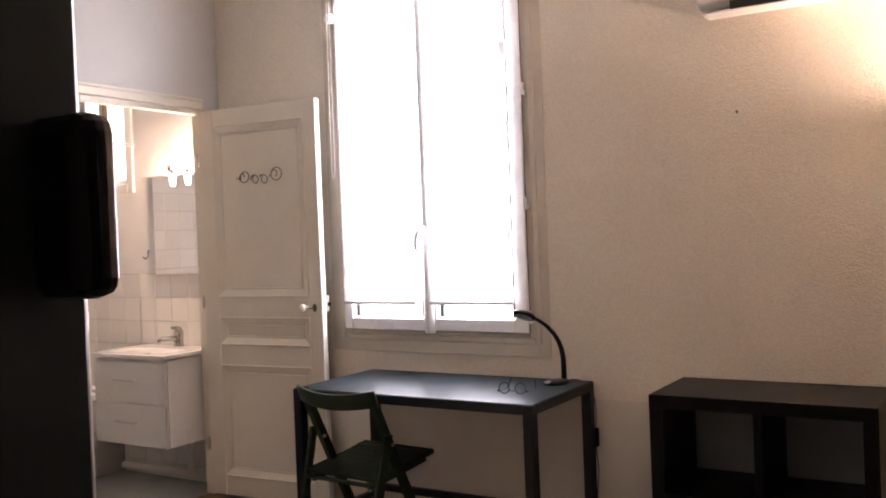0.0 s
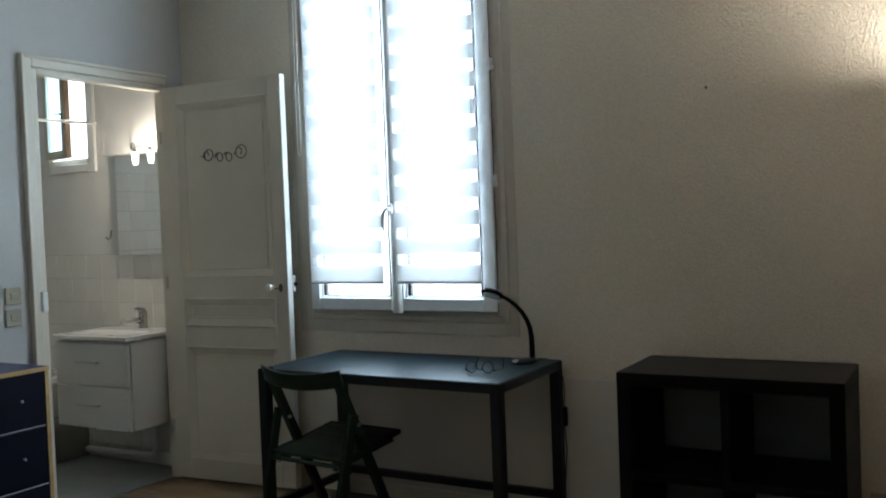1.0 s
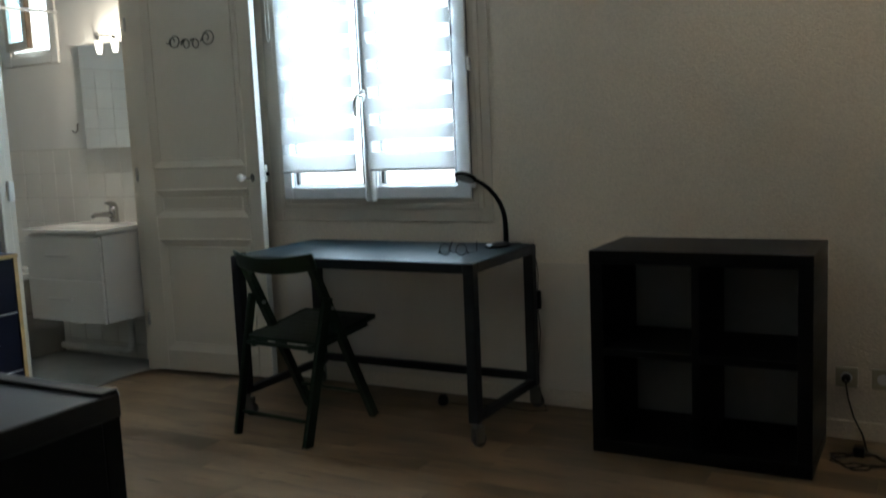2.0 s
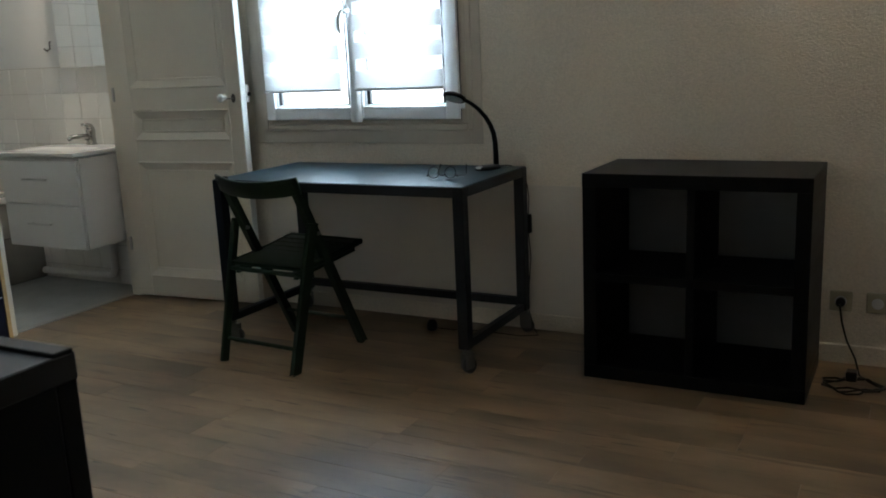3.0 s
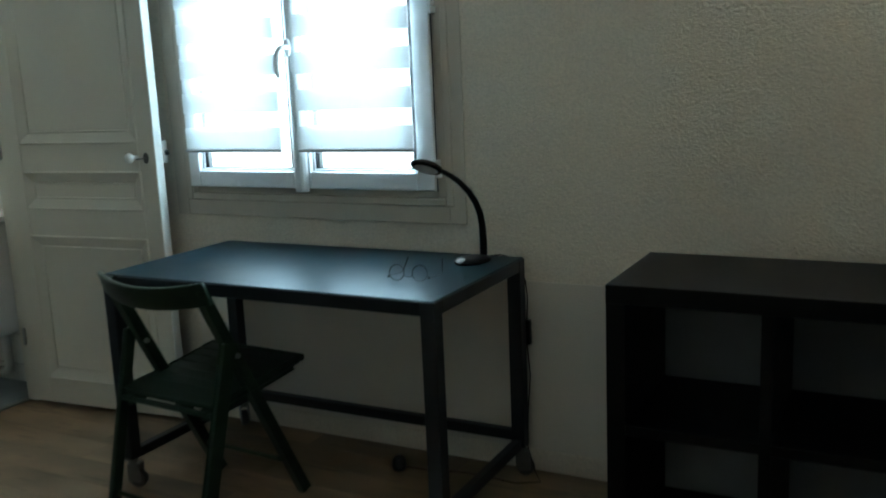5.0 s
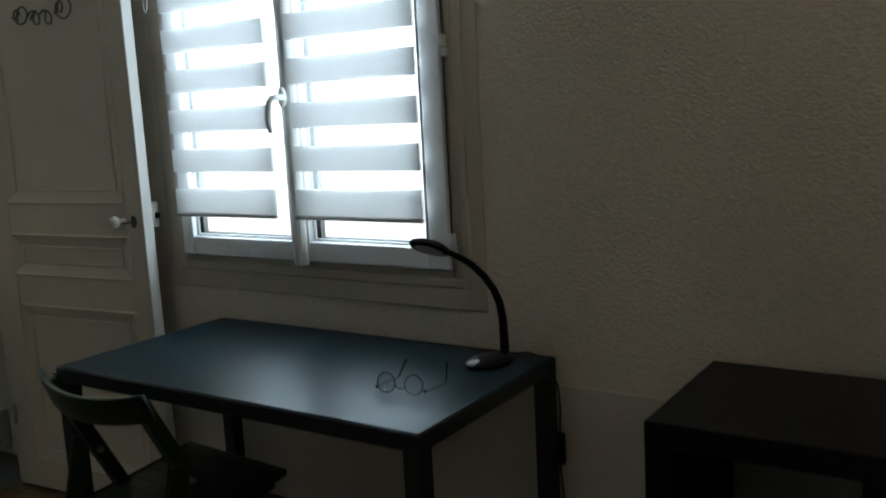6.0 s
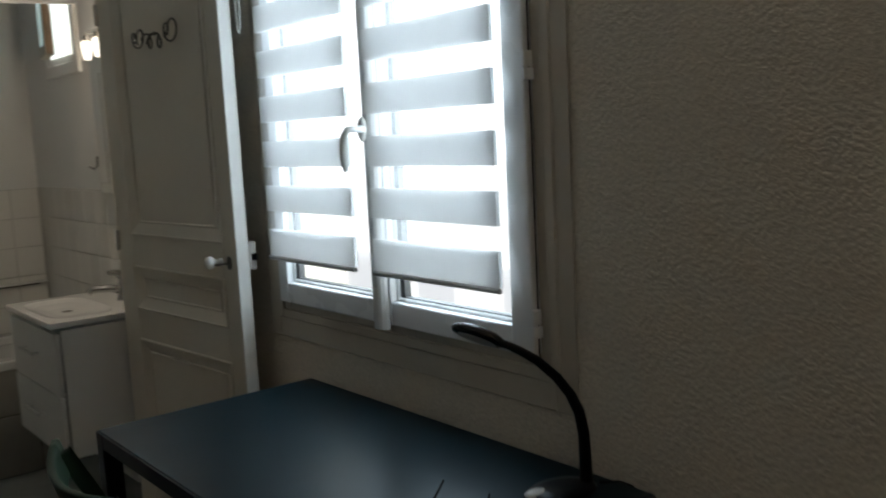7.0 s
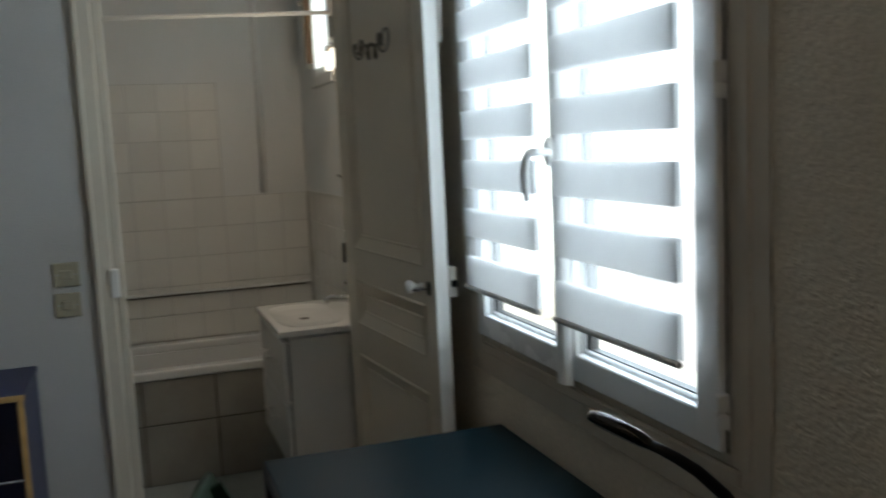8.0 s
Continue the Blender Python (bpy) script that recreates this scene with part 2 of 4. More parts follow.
# closes the unseen hall, its darkness put into the colour
HALL = mat("dark_hall_shell", (0.16, 0.14, 0.12), 0.7, vary=0.1)
WHITEPLASTIC = mat("white_plastic", (0.74, 0.73, 0.70), 0.35, vary=0.04, bump=0.02)
MIRROR = mat("mirror_glass", (0.86, 0.87, 0.86), 0.02, 1.0, vary=0.02, bump=0)
MIRROR.node_tree.nodes["Map Range.001"].inputs["To Min"].default_value = 0.0
MIRROR.node_tree.nodes["Map Range.001"].inputs["To Max"].default_value = 0.02
GLASS = clear("window_glass")
FROST = clear("frosted_glass", (0.22, 0.34, 0.37), veil=0.55, rough=0.3)
OPTIC = clear("spectacle_lens", (0.96, 0.97, 0.97))
SHEER = fabric("sheer_blind_fabric", 0.95, 0.75, (0.86, 0.86, 0.86))
OPAQUE = fabric("dim_blind_fabric", 0.0, 0.645, (0.86, 0.86, 0.86))
BOWLGLASS = fabric("frosted_bowl_glass", 0.0, 0.22, (0.85, 0.82, 0.76))
SHADEGLASS = glow("lit_glass_shade", (1.0, 0.88, 0.70), 4.5)
BULBGLASS = glow("lit_bulb", (1.0, 0.75, 0.48), 20.0)
# outdoor surfaces emit their own brightness in place of sunlight
OUTSIDE = glow("self_lit_street", (1.0, 0.99, 0.96), 5.0, (0.86, 0.87, 0.88))
FACADE = glow("self_lit_facade", (1.0, 0.98, 0.95), 3.2, (0.82, 0.82, 0.80), 0.8)
FACADEDARK = glow("self_lit_opening", (0.80, 0.81, 0.82), 2.3)

# ---- shapes ----
WORLD = {}


def thing(name, m, label, category, group="", kind=""):
    ob = new(name)
    ob.empty_display_size = 0.1
    ob.matrix_basis = m
    WORLD[ob.name] = m.copy()
    return tagged(ob, label, category, group, kind)


def mesh_of(name, bm, material, smooth=False):
    me = bpy.data.meshes.new(name)
    bmesh.ops.recalc_face_normals(bm, faces=bm.faces)
    bm.to_mesh(me)
    bm.free()
    me.materials.append(material)
    if smooth:
        for p in me.polygons:
            p.use_smooth = True
    return me


def part(name, bm, material, parent, label="", world=True, smooth=False):
    """One mesh under a thing or a part. world: the bmesh is given in the world's metres."""
    m = WORLD[parent.name]
    if world:
        bmesh.ops.transform(bm, matrix=m.inverted(), verts=bm.verts)
    ob = new(name, mesh_of(name, bm, material, smooth))
    ob.parent = parent
    WORLD[ob.name] = m
    return tagged(ob, label)


def solo(name, bm, material, label, category="", group="", kind="", smooth=False):
    ob = new(name, mesh_of(name, bm, material, smooth))
    WORLD[ob.name] = Matrix()
    return tagged(ob, label, category, group, kind)


def box(x0, x1, y0, y1, z0, z1, bev=0.0, bm=None, seg=1):
    bm = bm or bmesh.new()
    r = bmesh.ops.create_cube(bm, size=1.0)
    c = Vector(((x0 + x1) / 2, (y0 + y1) / 2, (z0 + z1) / 2))
    d = Vector((abs(x1 - x0), abs(y1 - y0), abs(z1 - z0)))
    for v in r["verts"]:
        v.co = Vector((v.co.x * d.x, v.co.y * d.y, v.co.z * d.z)) + c
    if bev:
        edges = list({e for v in r["verts"] for e in v.link_edges})
        bmesh.ops.bevel(bm, geom=edges, offset=min(bev, min(d) * 0.45), segments=seg, profile=0.5, affect="EDGES")
    return bm


def tube(points, radius, n=8, bm=None, closed=False):
    """A round bar along a line of points; radius may be a list."""
    bm = bm or bmesh.new()
    pts = [Vector(p) for p in points]
    rad = radius if isinstance(radius, (list, tuple)) else [radius] * len(pts)
    rings, up = [], None
    for i, p in enumerate(pts):
        a = pts[i - 1] if (i or closed) else p
        b = pts[(i + 1) % len(pts)] if (i + 1 < len(pts) or closed) else p
        d = (b - a).normalized()
        if up is None:
            up = d.orthogonal().normalized()
        up = (up - d * up.dot(d)).normalized()
        side = d.cross(up)
        rings.append([bm.verts.new(p + rad[i] * (math.cos(2 * math.pi * k / n) * up + math.sin(2 * math.pi * k / n) * side)) for k in range(n)])
    pairs = list(zip(rings, rings[1:])) + ([(rings[-1], rings[0])] if closed else [])
    for r0, r1 in pairs:
        for k in range(n):
            bm.faces.new((r0[k], r0[(k + 1) % n], r1[(k + 1) % n], r1[k]))
    if not closed:
        bm.faces.new(rings[0][::-1])
        bm.faces.new(rings[-1])
    return bm


def bar(a, b, w, h, bev=0.004, bm=None, hint=(0, 0, 1)):
    """A squared bar from a to b, w wide across and h high along the hint."""
    bm = bm or bmesh.new()
    a, b = Vector(a), Vector(b)
    d = (b - a).normalized()
    s = d.cross(Vector(hint)).normalized()
    u = s.cross(d)
    r = bmesh.ops.create_cube(bm, size=1.0)
    c, length = (a + b) / 2, (b - a).length
    for v in r["verts"]:
        v.co = c + d * v.co.x * length + s * v.co.y * w + u * v.co.z * h
    if bev:
        edges = list({e for v in r["verts"] for e in v.link_edges})
        bmesh.ops.bevel(bm, geom=edges, offset=bev, segments=2, profile=0.5, affect="EDGES")
    return bm


def lathe(profile, centre, n=20, bm=None, axis="z", sx=1.0, sy=1.0):
    """A turned form: profile of (radius, height)."""
    bm = bm or bmesh.new()
    rings = []
    for r, h in profile:
        ring = []
        for k in range(n):
            a = 2 * math.pi * k / n
            u, v = r * math.cos(a) * sx, r * math.sin(a) * sy
            p = {"z": (u, v, h), "y": (u, h, v), "x": (h, u, v)}[axis]
            ring.append(bm.verts.new(Vector(centre) + Vector(p)))
        rings.append(ring)
    for r0, r1 in zip(rings, rings[1:]):
        for k in range(n):
            bm.faces.new((r0[k], r0[(k + 1) % n], r1[(k + 1) % n], r1[k]))
    bm.faces.new(rings[0][::-1])
    bm.faces.new(rings[-1])
    return bm


def ring_frame(x0, x1, z0, z1, w, y0, y1, bev=0.003, bm=None):
    """A rectangular frame lying in an x-z plane."""
    bm = box(x0, x0 + w, y0, y1, z0, z1, bev, bm)
    box(x1 - w, x1, y0, y1, z0, z1, bev, bm)
    box(x0 + w, x1 - w, y0 + 0.0005, y1 - 0.0005, z0, z0 + w, bev, bm)
    box(x0 + w, x1 - w, y0 + 0.0005, y1 - 0.0005, z1 - w, z1, bev, bm)
    return bm


def wall(name, axis, lo, hi, a0, a1, z0, z1, holes, material, label):
    """A thick wall with openings. axis x: it stands across x (lo..hi) and runs along y."""
    bm = bmesh.new()
    us = sorted({a0, a1, *[h[0] for h in holes], *[h[1] for h in holes]})
    zs = sorted({z0, z1, *[h[2] for h in holes], *[h[3] for h in holes]})
    solid = lambda u, z: a0 < u < a1 and z0 < z < z1 and not any(h[0] < u < h[1] and h[2] < z < h[3] for h in holes)
    P = lambda u, d, z: (d, u, z) if axis == "x" else (u, d, z)
    cache = {}

    def vert(u, d, z):
        k = (round(u, 4), round(d, 4), round(z, 4))
        if k not in cache:
            cache[k] = bm.verts.new(P(*k))
        return cache[k]
    for i in range(len(us) - 1):
        for j in range(len(zs) - 1):
            u0, u1, w0, w1 = us[i], us[i + 1], zs[j], zs[j + 1]
            um, wm = (u0 + u1) / 2, (w0 + w1) / 2
            if not solid(um, wm):
                continue
            for d in (lo, hi):
                bm.faces.new([vert(u0, d, w0), vert(u1, d, w0), vert(u1, d, w1), vert(u0, d, w1)])
            for (pu, pw), (e0, e1) in (((u0 - 1e-3, wm), ((u0, w0), (u0, w1))), ((u1 + 1e-3, wm), ((u1, w0), (u1, w1))), ((um, w0 - 1e-3), ((u0, w0), (u1, w0))), ((um, w1 + 1e-3), ((u0, w1), (u1, w1)))):
                if not solid(pu, pw):
                    bm.faces.new([vert(e0[0], lo, e0[1]), vert(e1[0], lo, e1[1]), vert(e1[0], hi, e1[1]), vert(e0[0], hi, e0[1])])
    return solo(name, bm, material, label, "wall", kind="structure")


# ---- setting ----
WY = 4.235
H = 3.05
floor = solo("floor", box(-3.945, 0.55, 0.80, WY + 0.01, -0.12, -0.012), GAP, "oak laminate plank floor", "floor", kind="structure")
bath_floor = solo("bath_floor", box(-5.6, -3.945, 2.5, WY + 0.01, -0.12, 0.0), BATHFLOOR, "pale grey vinyl bathroom floor", "floor", kind="structure")
solo("hall_floor", box(-1.4, 1.3, -1.3, 0.80, -0.12, -0.002), HALL, "unseen hall floor beyond the entrance, coloured dark", "floor", kind="structure")
solo("ceiling", box(-3.95, 0.65, 0.78, WY + 0.1, H, H + 0.1), CEIL, "plain white ceiling of the room", "ceiling", kind="structure")
solo("bath_ceiling", box(-5.6, -3.95, 2.4, WY + 0.1, H - 0.002, H + 0.1), CEIL, "plain white bathroom ceiling", "ceiling", kind="structure")
solo("hall_ceiling", box(-1.4, 1.3, -1.3, 0.78, 2.6, 2.7), HALL, "unseen hall ceiling, coloured dark", "ceiling", kind="structure")
wall("wall_window", "y", WY, WY + 0.22, -5.6, 0.65, -0.1, H + 0.05, [(-3.005, -1.945, 0.96, 2.84), (-5.085, -4.695, 1.853, 2.463)], ROUGHCAST, "off-white roughcast wall with the tall window")
wall("wall_bath_window", "y", WY - 0.004, WY - 0.0005, -5.505, -3.945, 1.258, H - 0.004, [(-5.085, -4.695, 1.853, 2.463)], BATHWALL, "white painted bathroom wall above the tiles")
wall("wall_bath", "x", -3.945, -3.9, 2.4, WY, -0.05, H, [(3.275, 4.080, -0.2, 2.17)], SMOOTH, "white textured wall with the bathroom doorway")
# next two walls are out of view and darkened against bounce
wall("wall_entrance", "y", 0.78, 0.89, -3.9, 0.65, -0.05, H, [(-0.665, 0.36, -0.2, 2.12)], BOUNCECUT, "unseen wall with the entrance doorway, beige to cut bounced light")
wall("wall_side", "x", 0.55, 0.65, 0.89, WY, -0.05, H, [], BOUNCECUT, "unseen added side wall, beige to cut bounced light")
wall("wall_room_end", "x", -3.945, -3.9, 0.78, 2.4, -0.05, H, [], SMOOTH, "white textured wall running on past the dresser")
wall("wall_bath_far", "x", -5.6, -5.505, 2.4, WY, -0.05, H, [], BATHWALL, "white bathroom wall behind the tub")
wall("wall_bath_end", "y", 2.4, 2.5, -5.505, -3.945, -0.05, H, [], BATHWALL, "white bathroom end wall")
# added hall walls, out of view, that keep the entrance dark
wall("wall_hall_left", "x", -1.4, -1.3, -1.3, 0.78, -0.05, 2.65, [], HALL, "unseen hall wall, coloured dark")
wall("wall_hall_right", "x", 1.2, 1.3, -1.3, 0.78, -0.05, 2.65, [], HALL, "unseen hall wall, coloured dark")
wall("wall_hall_back", "y", -1.4, -1.3, -1.4, 1.3, -0.05, 2.65, [], HALL, "unseen hall wall, coloured dark")


def baseboard(name, x0, x1, y0, y1):
    bm = box(x0, x1, y0, y1, 0.0, 0.075, 0.006)
    return solo(name, bm, ROUGHCAST, "painted low baseboard along the wall", "baseboard", kind="structure")


baseboard("baseboard", -3.05, 0.55, WY - 0.008, WY)
solo("wall_patch", box(-3.05, -1.19, WY - 0.0025, WY + 0.001, 0.075, 0.655, 0.001), PATCH, "smoother repainted patch low on the wall", "wall", kind="structure")
baseboard("baseboard", -3.9, -3.887, 0.90, 3.202)
solo("threshold", box(-3.965, -3.925, 3.293, 4.066, -0.002, 0.006, 0.003), STEEL, "thin metal threshold strip at the bathroom door", "trim", kind="structure")


# window casing: two stepped mouldings round the frame, open behind
casing = thing("window_casing", pose(-2.46, WY, 0.84), "stepped painted wooden casing round the window", "trim", kind="structure")


def u_frame(x0, x1, z0, z1, w, y0, y1, bev):
    bm = box(x0, x0 + w, y0, y1, z0, z1, bev)
    box(x1 - w, x1, y0, y1, z0, z1, bev, bm)
    box(x0 + w, x1 - w, y0, y1, z0, z0 + w, bev, bm)
    box(x0 + w, x1 - w, y0, y1, z1 - w, z1, bev, bm)
    return bm


part("outer_moulding", u_frame(-3.105, -1.826, 0.833, 2.95, 0.06, WY - 0.0055, WY - 0.001, 0.002), CASING, casing)
part("inner_moulding", u_frame(-3.045, -1.870, 0.893, 2.89, 0.028, WY - 0.010, WY - 0.001, 0.004), CASING, casing)
part("ground_frame", u_frame(-3.017, -1.898, 0.921, 2.865, 0.03, WY - 0.0045, WY + 0.05, 0.003), CASING, casing)


# ---- the tall window ----
def sash(window, x0, x1, z0, z1, left, right, low, high):
    y0, y1 = 4.213, 4.272
    bm = box(x0, x0 + left, y0, y1, z0, z1, 0.005, seg=2)
    box(x1 - right, x1, y0, y1, z0, z1, 0.005, bm, 2)
    box(x0 + left, x1 - right, y0 + 0.001, y1 - 0.001, z0, z0 + low, 0.005, bm, 2)
    box(x0 + left, x1 - right, y0 + 0.001, y1 - 0.001, z1 - high, z1, 0.005, bm, 2)
    s = part("sash", bm, PVC, window)
    g0, g1 = x0 + left, x1 - right
    beads = ring_frame(g0 - 0.002, g1 + 0.002, z0 + low - 0.002, z1 - high + 0.002, 0.011, 4.232, 4.262, 0.003)
    part("glazing_bead", beads, PVC, s)
    gasket = ring_frame(g0 + 0.009, g1 - 0.009, z0 + low + 0.009, z1 - high - 0.009, 0.003, 4.240, 4.261, 0)
    box(g0 + 0.012, g0 + 0.026, 4.240, 4.260, z0 + low + 0.012, z1 - high - 0.012, 0, gasket)
    box(g1 - 0.026, g1 - 0.012, 4.240, 4.260, z0 + low + 0.012, z1 - high - 0.012, 0, gasket)
    part("gasket", gasket, RUBBER, s, "thin dark rubber gasket")
    pane = part("pane", box(g0 + 0.0255, g1 - 0.0255, 4.246, 4.250, z0 + low + 0.011, z1 - high - 0.011), GLASS, s)
    pane.visible_shadow = False
    return s


window_1 = thing("window_1", pose(-2.475, 4.24, 0.945), "tall white double casement window, closed", "window", kind="structure")
sash(window_1, -3.012, -2.476, 0.945, 2.82, 0.054, 0.036, 0.062, 0.06)
sash(window_1, -2.472, -1.930, 0.945, 2.82, 0.034, 0.068, 0.062, 0.06)
cover = bmesh.new()
ends = [[cover.verts.new((x, y, z)) for x, y in ((-2.505, 4.2135), (-2.502, 4.205), (-2.494, 4.197), (-2.481, 4.193), (-2.467, 4.193), (-2.457, 4.197), (-2.449, 4.205), (-2.446, 4.2135))] for z in (0.935, 2.83)]
for k in range(8):
    cover.faces.new((ends[0][k], ends[0][(k + 1) % 8], ends[1][(k + 1) % 8], ends[1][k]))
cover.faces.new(ends[0])
cover.faces.new(ends[1])
part("meeting_cover", cover, PVC, window_1)
rose = part("handle_rose", lathe([(0.013, 0.0), (0.0145, -0.014), (0.011, -0.019)], (-2.482, 4.199, 1.445), 20, axis="y", sy=2.2), PVC, window_1, smooth=True)
grip = [(-2.474, 4.186, 1.445), (-2.474, 4.160, 1.446), (-2.478, 4.152, 1.444), (-2.486, 4.148, 1.432), (-2.492, 4.146, 1.405), (-2.494, 4.147, 1.378), (-2.490, 4.150, 1.342)]
part("window_handle", tube([(x, y - 0.012 * min(1, (4.186 - y) / 0.03), z) for x, y, z in grip], [0.009, 0.009, 0.0095, 0.010, 0.0105, 0.010, 0.007], 10), PVC, window_1, "white lever handle, turned down", smooth=True)
for hz in (0.994, 1.523, 2.055):
    hb = lathe([(0.006, 0.0), (0.007, 0.002), (0.007, 0.022), (0.007, 0.024)], (-1.910, 4.197, hz), 12)
    box(-1.919, -1.907, 4.192, 4.216, hz + 0.0255, hz + 0.058, 0.003, hb, 2)
    box(-1.917, -1.902, 4.195, 4.214, hz - 0.001, hz + 0.0235, 0.003, hb, 2)
    part("hinge", hb, PVC, window_1)
# thin dark strip in place of the gap's shade
part("sash_gap_shade", box(-1.9298, -1.9266, 4.2250, 4.2268, 0.945, 2.82), DARKGAP, window_1, "dark strip for the shaded gap along the hinge side")



# ---- blinds ----
def blind(x0, x1, label, chain_x):
    b = thing("day_night_blind", pose((x0 + x1) / 2, 4.165, 1.08), label, "window blind", "blinds on the window sashes")
    y = 4.174
    z, k = 1.092, 0
    while z < 2.66:
        h = 0.080 if k == 0 else 0.0745
        part("opaque_band", box(x0, x1, y, y + 0.0012, z, z + h), OPAQUE, b)
        part("sheer_band", box(x0 + 0.001, x1 - 0.001, y + 0.0002, y + 0.0009, z + h, z + h + 0.053), SHEER, b)
        part("back_band", box(x0 + 0.002, x1 - 0.001, y + 0.010, y + 0.011, z, z + h), OPAQUE, b)
        part("back_sheer", box(x0 + 0.003, x1 - 0.002, y + 0.0102, y + 0.0108, z + h, z + h + 0.053), SHEER, b)
        z, k = z + h + 0.053, k + 1
    if chain_x < -2.5:
        clip = lathe([(0.016, -0.010), (0.018, -0.004), (0.018, 0.008), (0.008, 0.014)], (x0 - 0.040, 4.172, 2.575), 14, axis="y")
        box(x0 - 0.052, x0 - 0.020, 4.166, 4.200, 2.556, 2.604, 0.004, clip)
        part("chain_guide", clip, WHITEPLASTIC, b)
    part("bottom_bar", tube([(x0 - 0.002, y, 1.087), (x1 + 0.002, y, 1.087)], 0.0065, 10), GREYPLASTIC, b, "slim grey bottom bar")
    part("headbox", box(x0 - 0.012, x1 + 0.012, 4.130, 4.212, 2.705, 2.77, 0.012, seg=3), WHITEPLASTIC, b)
    pts = [(chain_x - 0.008, 4.135, 2.72), (chain_x - 0.009, 4.13, 2.1), (chain_x - 0.010, 4.130, 1.78), (chain_x - 0.006, 4.130, 1.745), (chain_x, 4.130, 1.738), (chain_x + 0.007, 4.131, 1.75), (chain_x + 0.010, 4.132, 1.80), (chain_x + 0.009, 4.132, 2.2), (chain_x + 0.008, 4.135, 2.72)]
    chain = tube(pts, 0.0014, 6)
    for a, c in zip(pts, pts[1:]):
        a, c = Vector(a), Vector(c)
        steps = max(1, int((c - a).length / 0.009))
        for i in range(steps):
            bmesh.ops.create_icosphere(chain, subdivisions=1, radius=0.0024, matrix=Matrix.Translation(a.lerp(c, i / steps)))
    part("pull_chain", chain, WHITEPLASTIC, b)
    return b


blind(-2.978, -2.532, "white striped day and night roller blind, almost lowered", -2.985)
blind(-2.446, -1.988, "white striped day and night roller blind, almost lowered", -1.975)

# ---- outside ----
# backdrop and house glow by themselves, no sun reaches them
solo("backdrop", box(-40, 20, 9.0, 9.1, -12.0, 12.0), OUTSIDE, "overexposed pale street and sky outside, glowing by itself", "backdrop", kind="structure")
house = thing("house", pose(-4.5, 7.9, -3.0), "pale house across the street, sunlight put in as glow", "house")
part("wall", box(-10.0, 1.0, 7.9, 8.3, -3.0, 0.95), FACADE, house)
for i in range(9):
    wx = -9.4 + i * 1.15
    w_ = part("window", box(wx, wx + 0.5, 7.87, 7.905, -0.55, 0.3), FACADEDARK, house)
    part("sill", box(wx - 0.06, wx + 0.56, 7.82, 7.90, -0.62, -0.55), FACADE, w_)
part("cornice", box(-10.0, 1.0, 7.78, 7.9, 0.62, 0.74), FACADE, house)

# ---- bathroom door ----
frame_b = thing("door_frame", pose(-3.95, 3.68, 0), "cream painted wooden bathroom door frame", "door frame", kind="structure")
bm = box(-3.947, -3.888, 3.262, 3.293, 0.0, 2.185, 0.004)
part("jamb", bm, PAINT, frame_b)
part("jamb", box(-3.947, -3.888, 4.066, 4.082, 0.0, 2.185, 0.004), PAINT, frame_b)
part("head", box(-3.946, -3.889, 3.293, 4.066, 2.156, 2.186, 0.004), PAINT, frame_b)
bm = box(-3.9, -3.878, 3.204, 3.262, 0.0, 2.24, 0.006)
box(-3.9, -3.868, 3.202, 3.218, 0.0, 2.245, 0.004, bm)
part("architrave", bm, PAINT, frame_b)
bm = box(-3.9, -3.878, 3.262, 4.095, 2.186, 2.24, 0.006)
box(-3.9, -3.868, 3.218, 4.095, 2.228, 2.245, 0.004, bm)
part("architrave", bm, PAINT, frame_b)
part("architrave", box(-3.9, -3.886, 4.082, 4.095, 0.0, 2.186, 0.004), PAINT, frame_b)
part("strike_box", box(-3.886, -3.862, 3.248, 3.278, 1.016, 1.112, 0.006, seg=2), WHITEPLASTIC, frame_b, "painted box of the door latch")

LEAF = pose(-3.884, 4.052, 0.012, 0, 0, 5.0)
door_1 = thing("door_1", LEAF, "cream painted panelled bathroom door, standing wide open", "door", kind="structure")
LW, LH, LT = 0.794, 2.158, 0.040
# stiles and rails with three sunk panels
bm = bmesh.new()
rows = [(0.0, 0.112), (0.730, 0.848), (0.996, 1.115), (2.06, LH)]
box(0.0, 0.105, 0, LT, 0, LH, 0.003, bm)
box(LW - 0.08, LW, 0, LT, 0, LH, 0.003, bm)
for z0, z1 in rows:
    box(0.105, LW - 0.08, 0.0008, LT - 0.0008, z0, z1, 0.002, bm)
part("door_leaf", bm, PAINT, door_1, world=False)
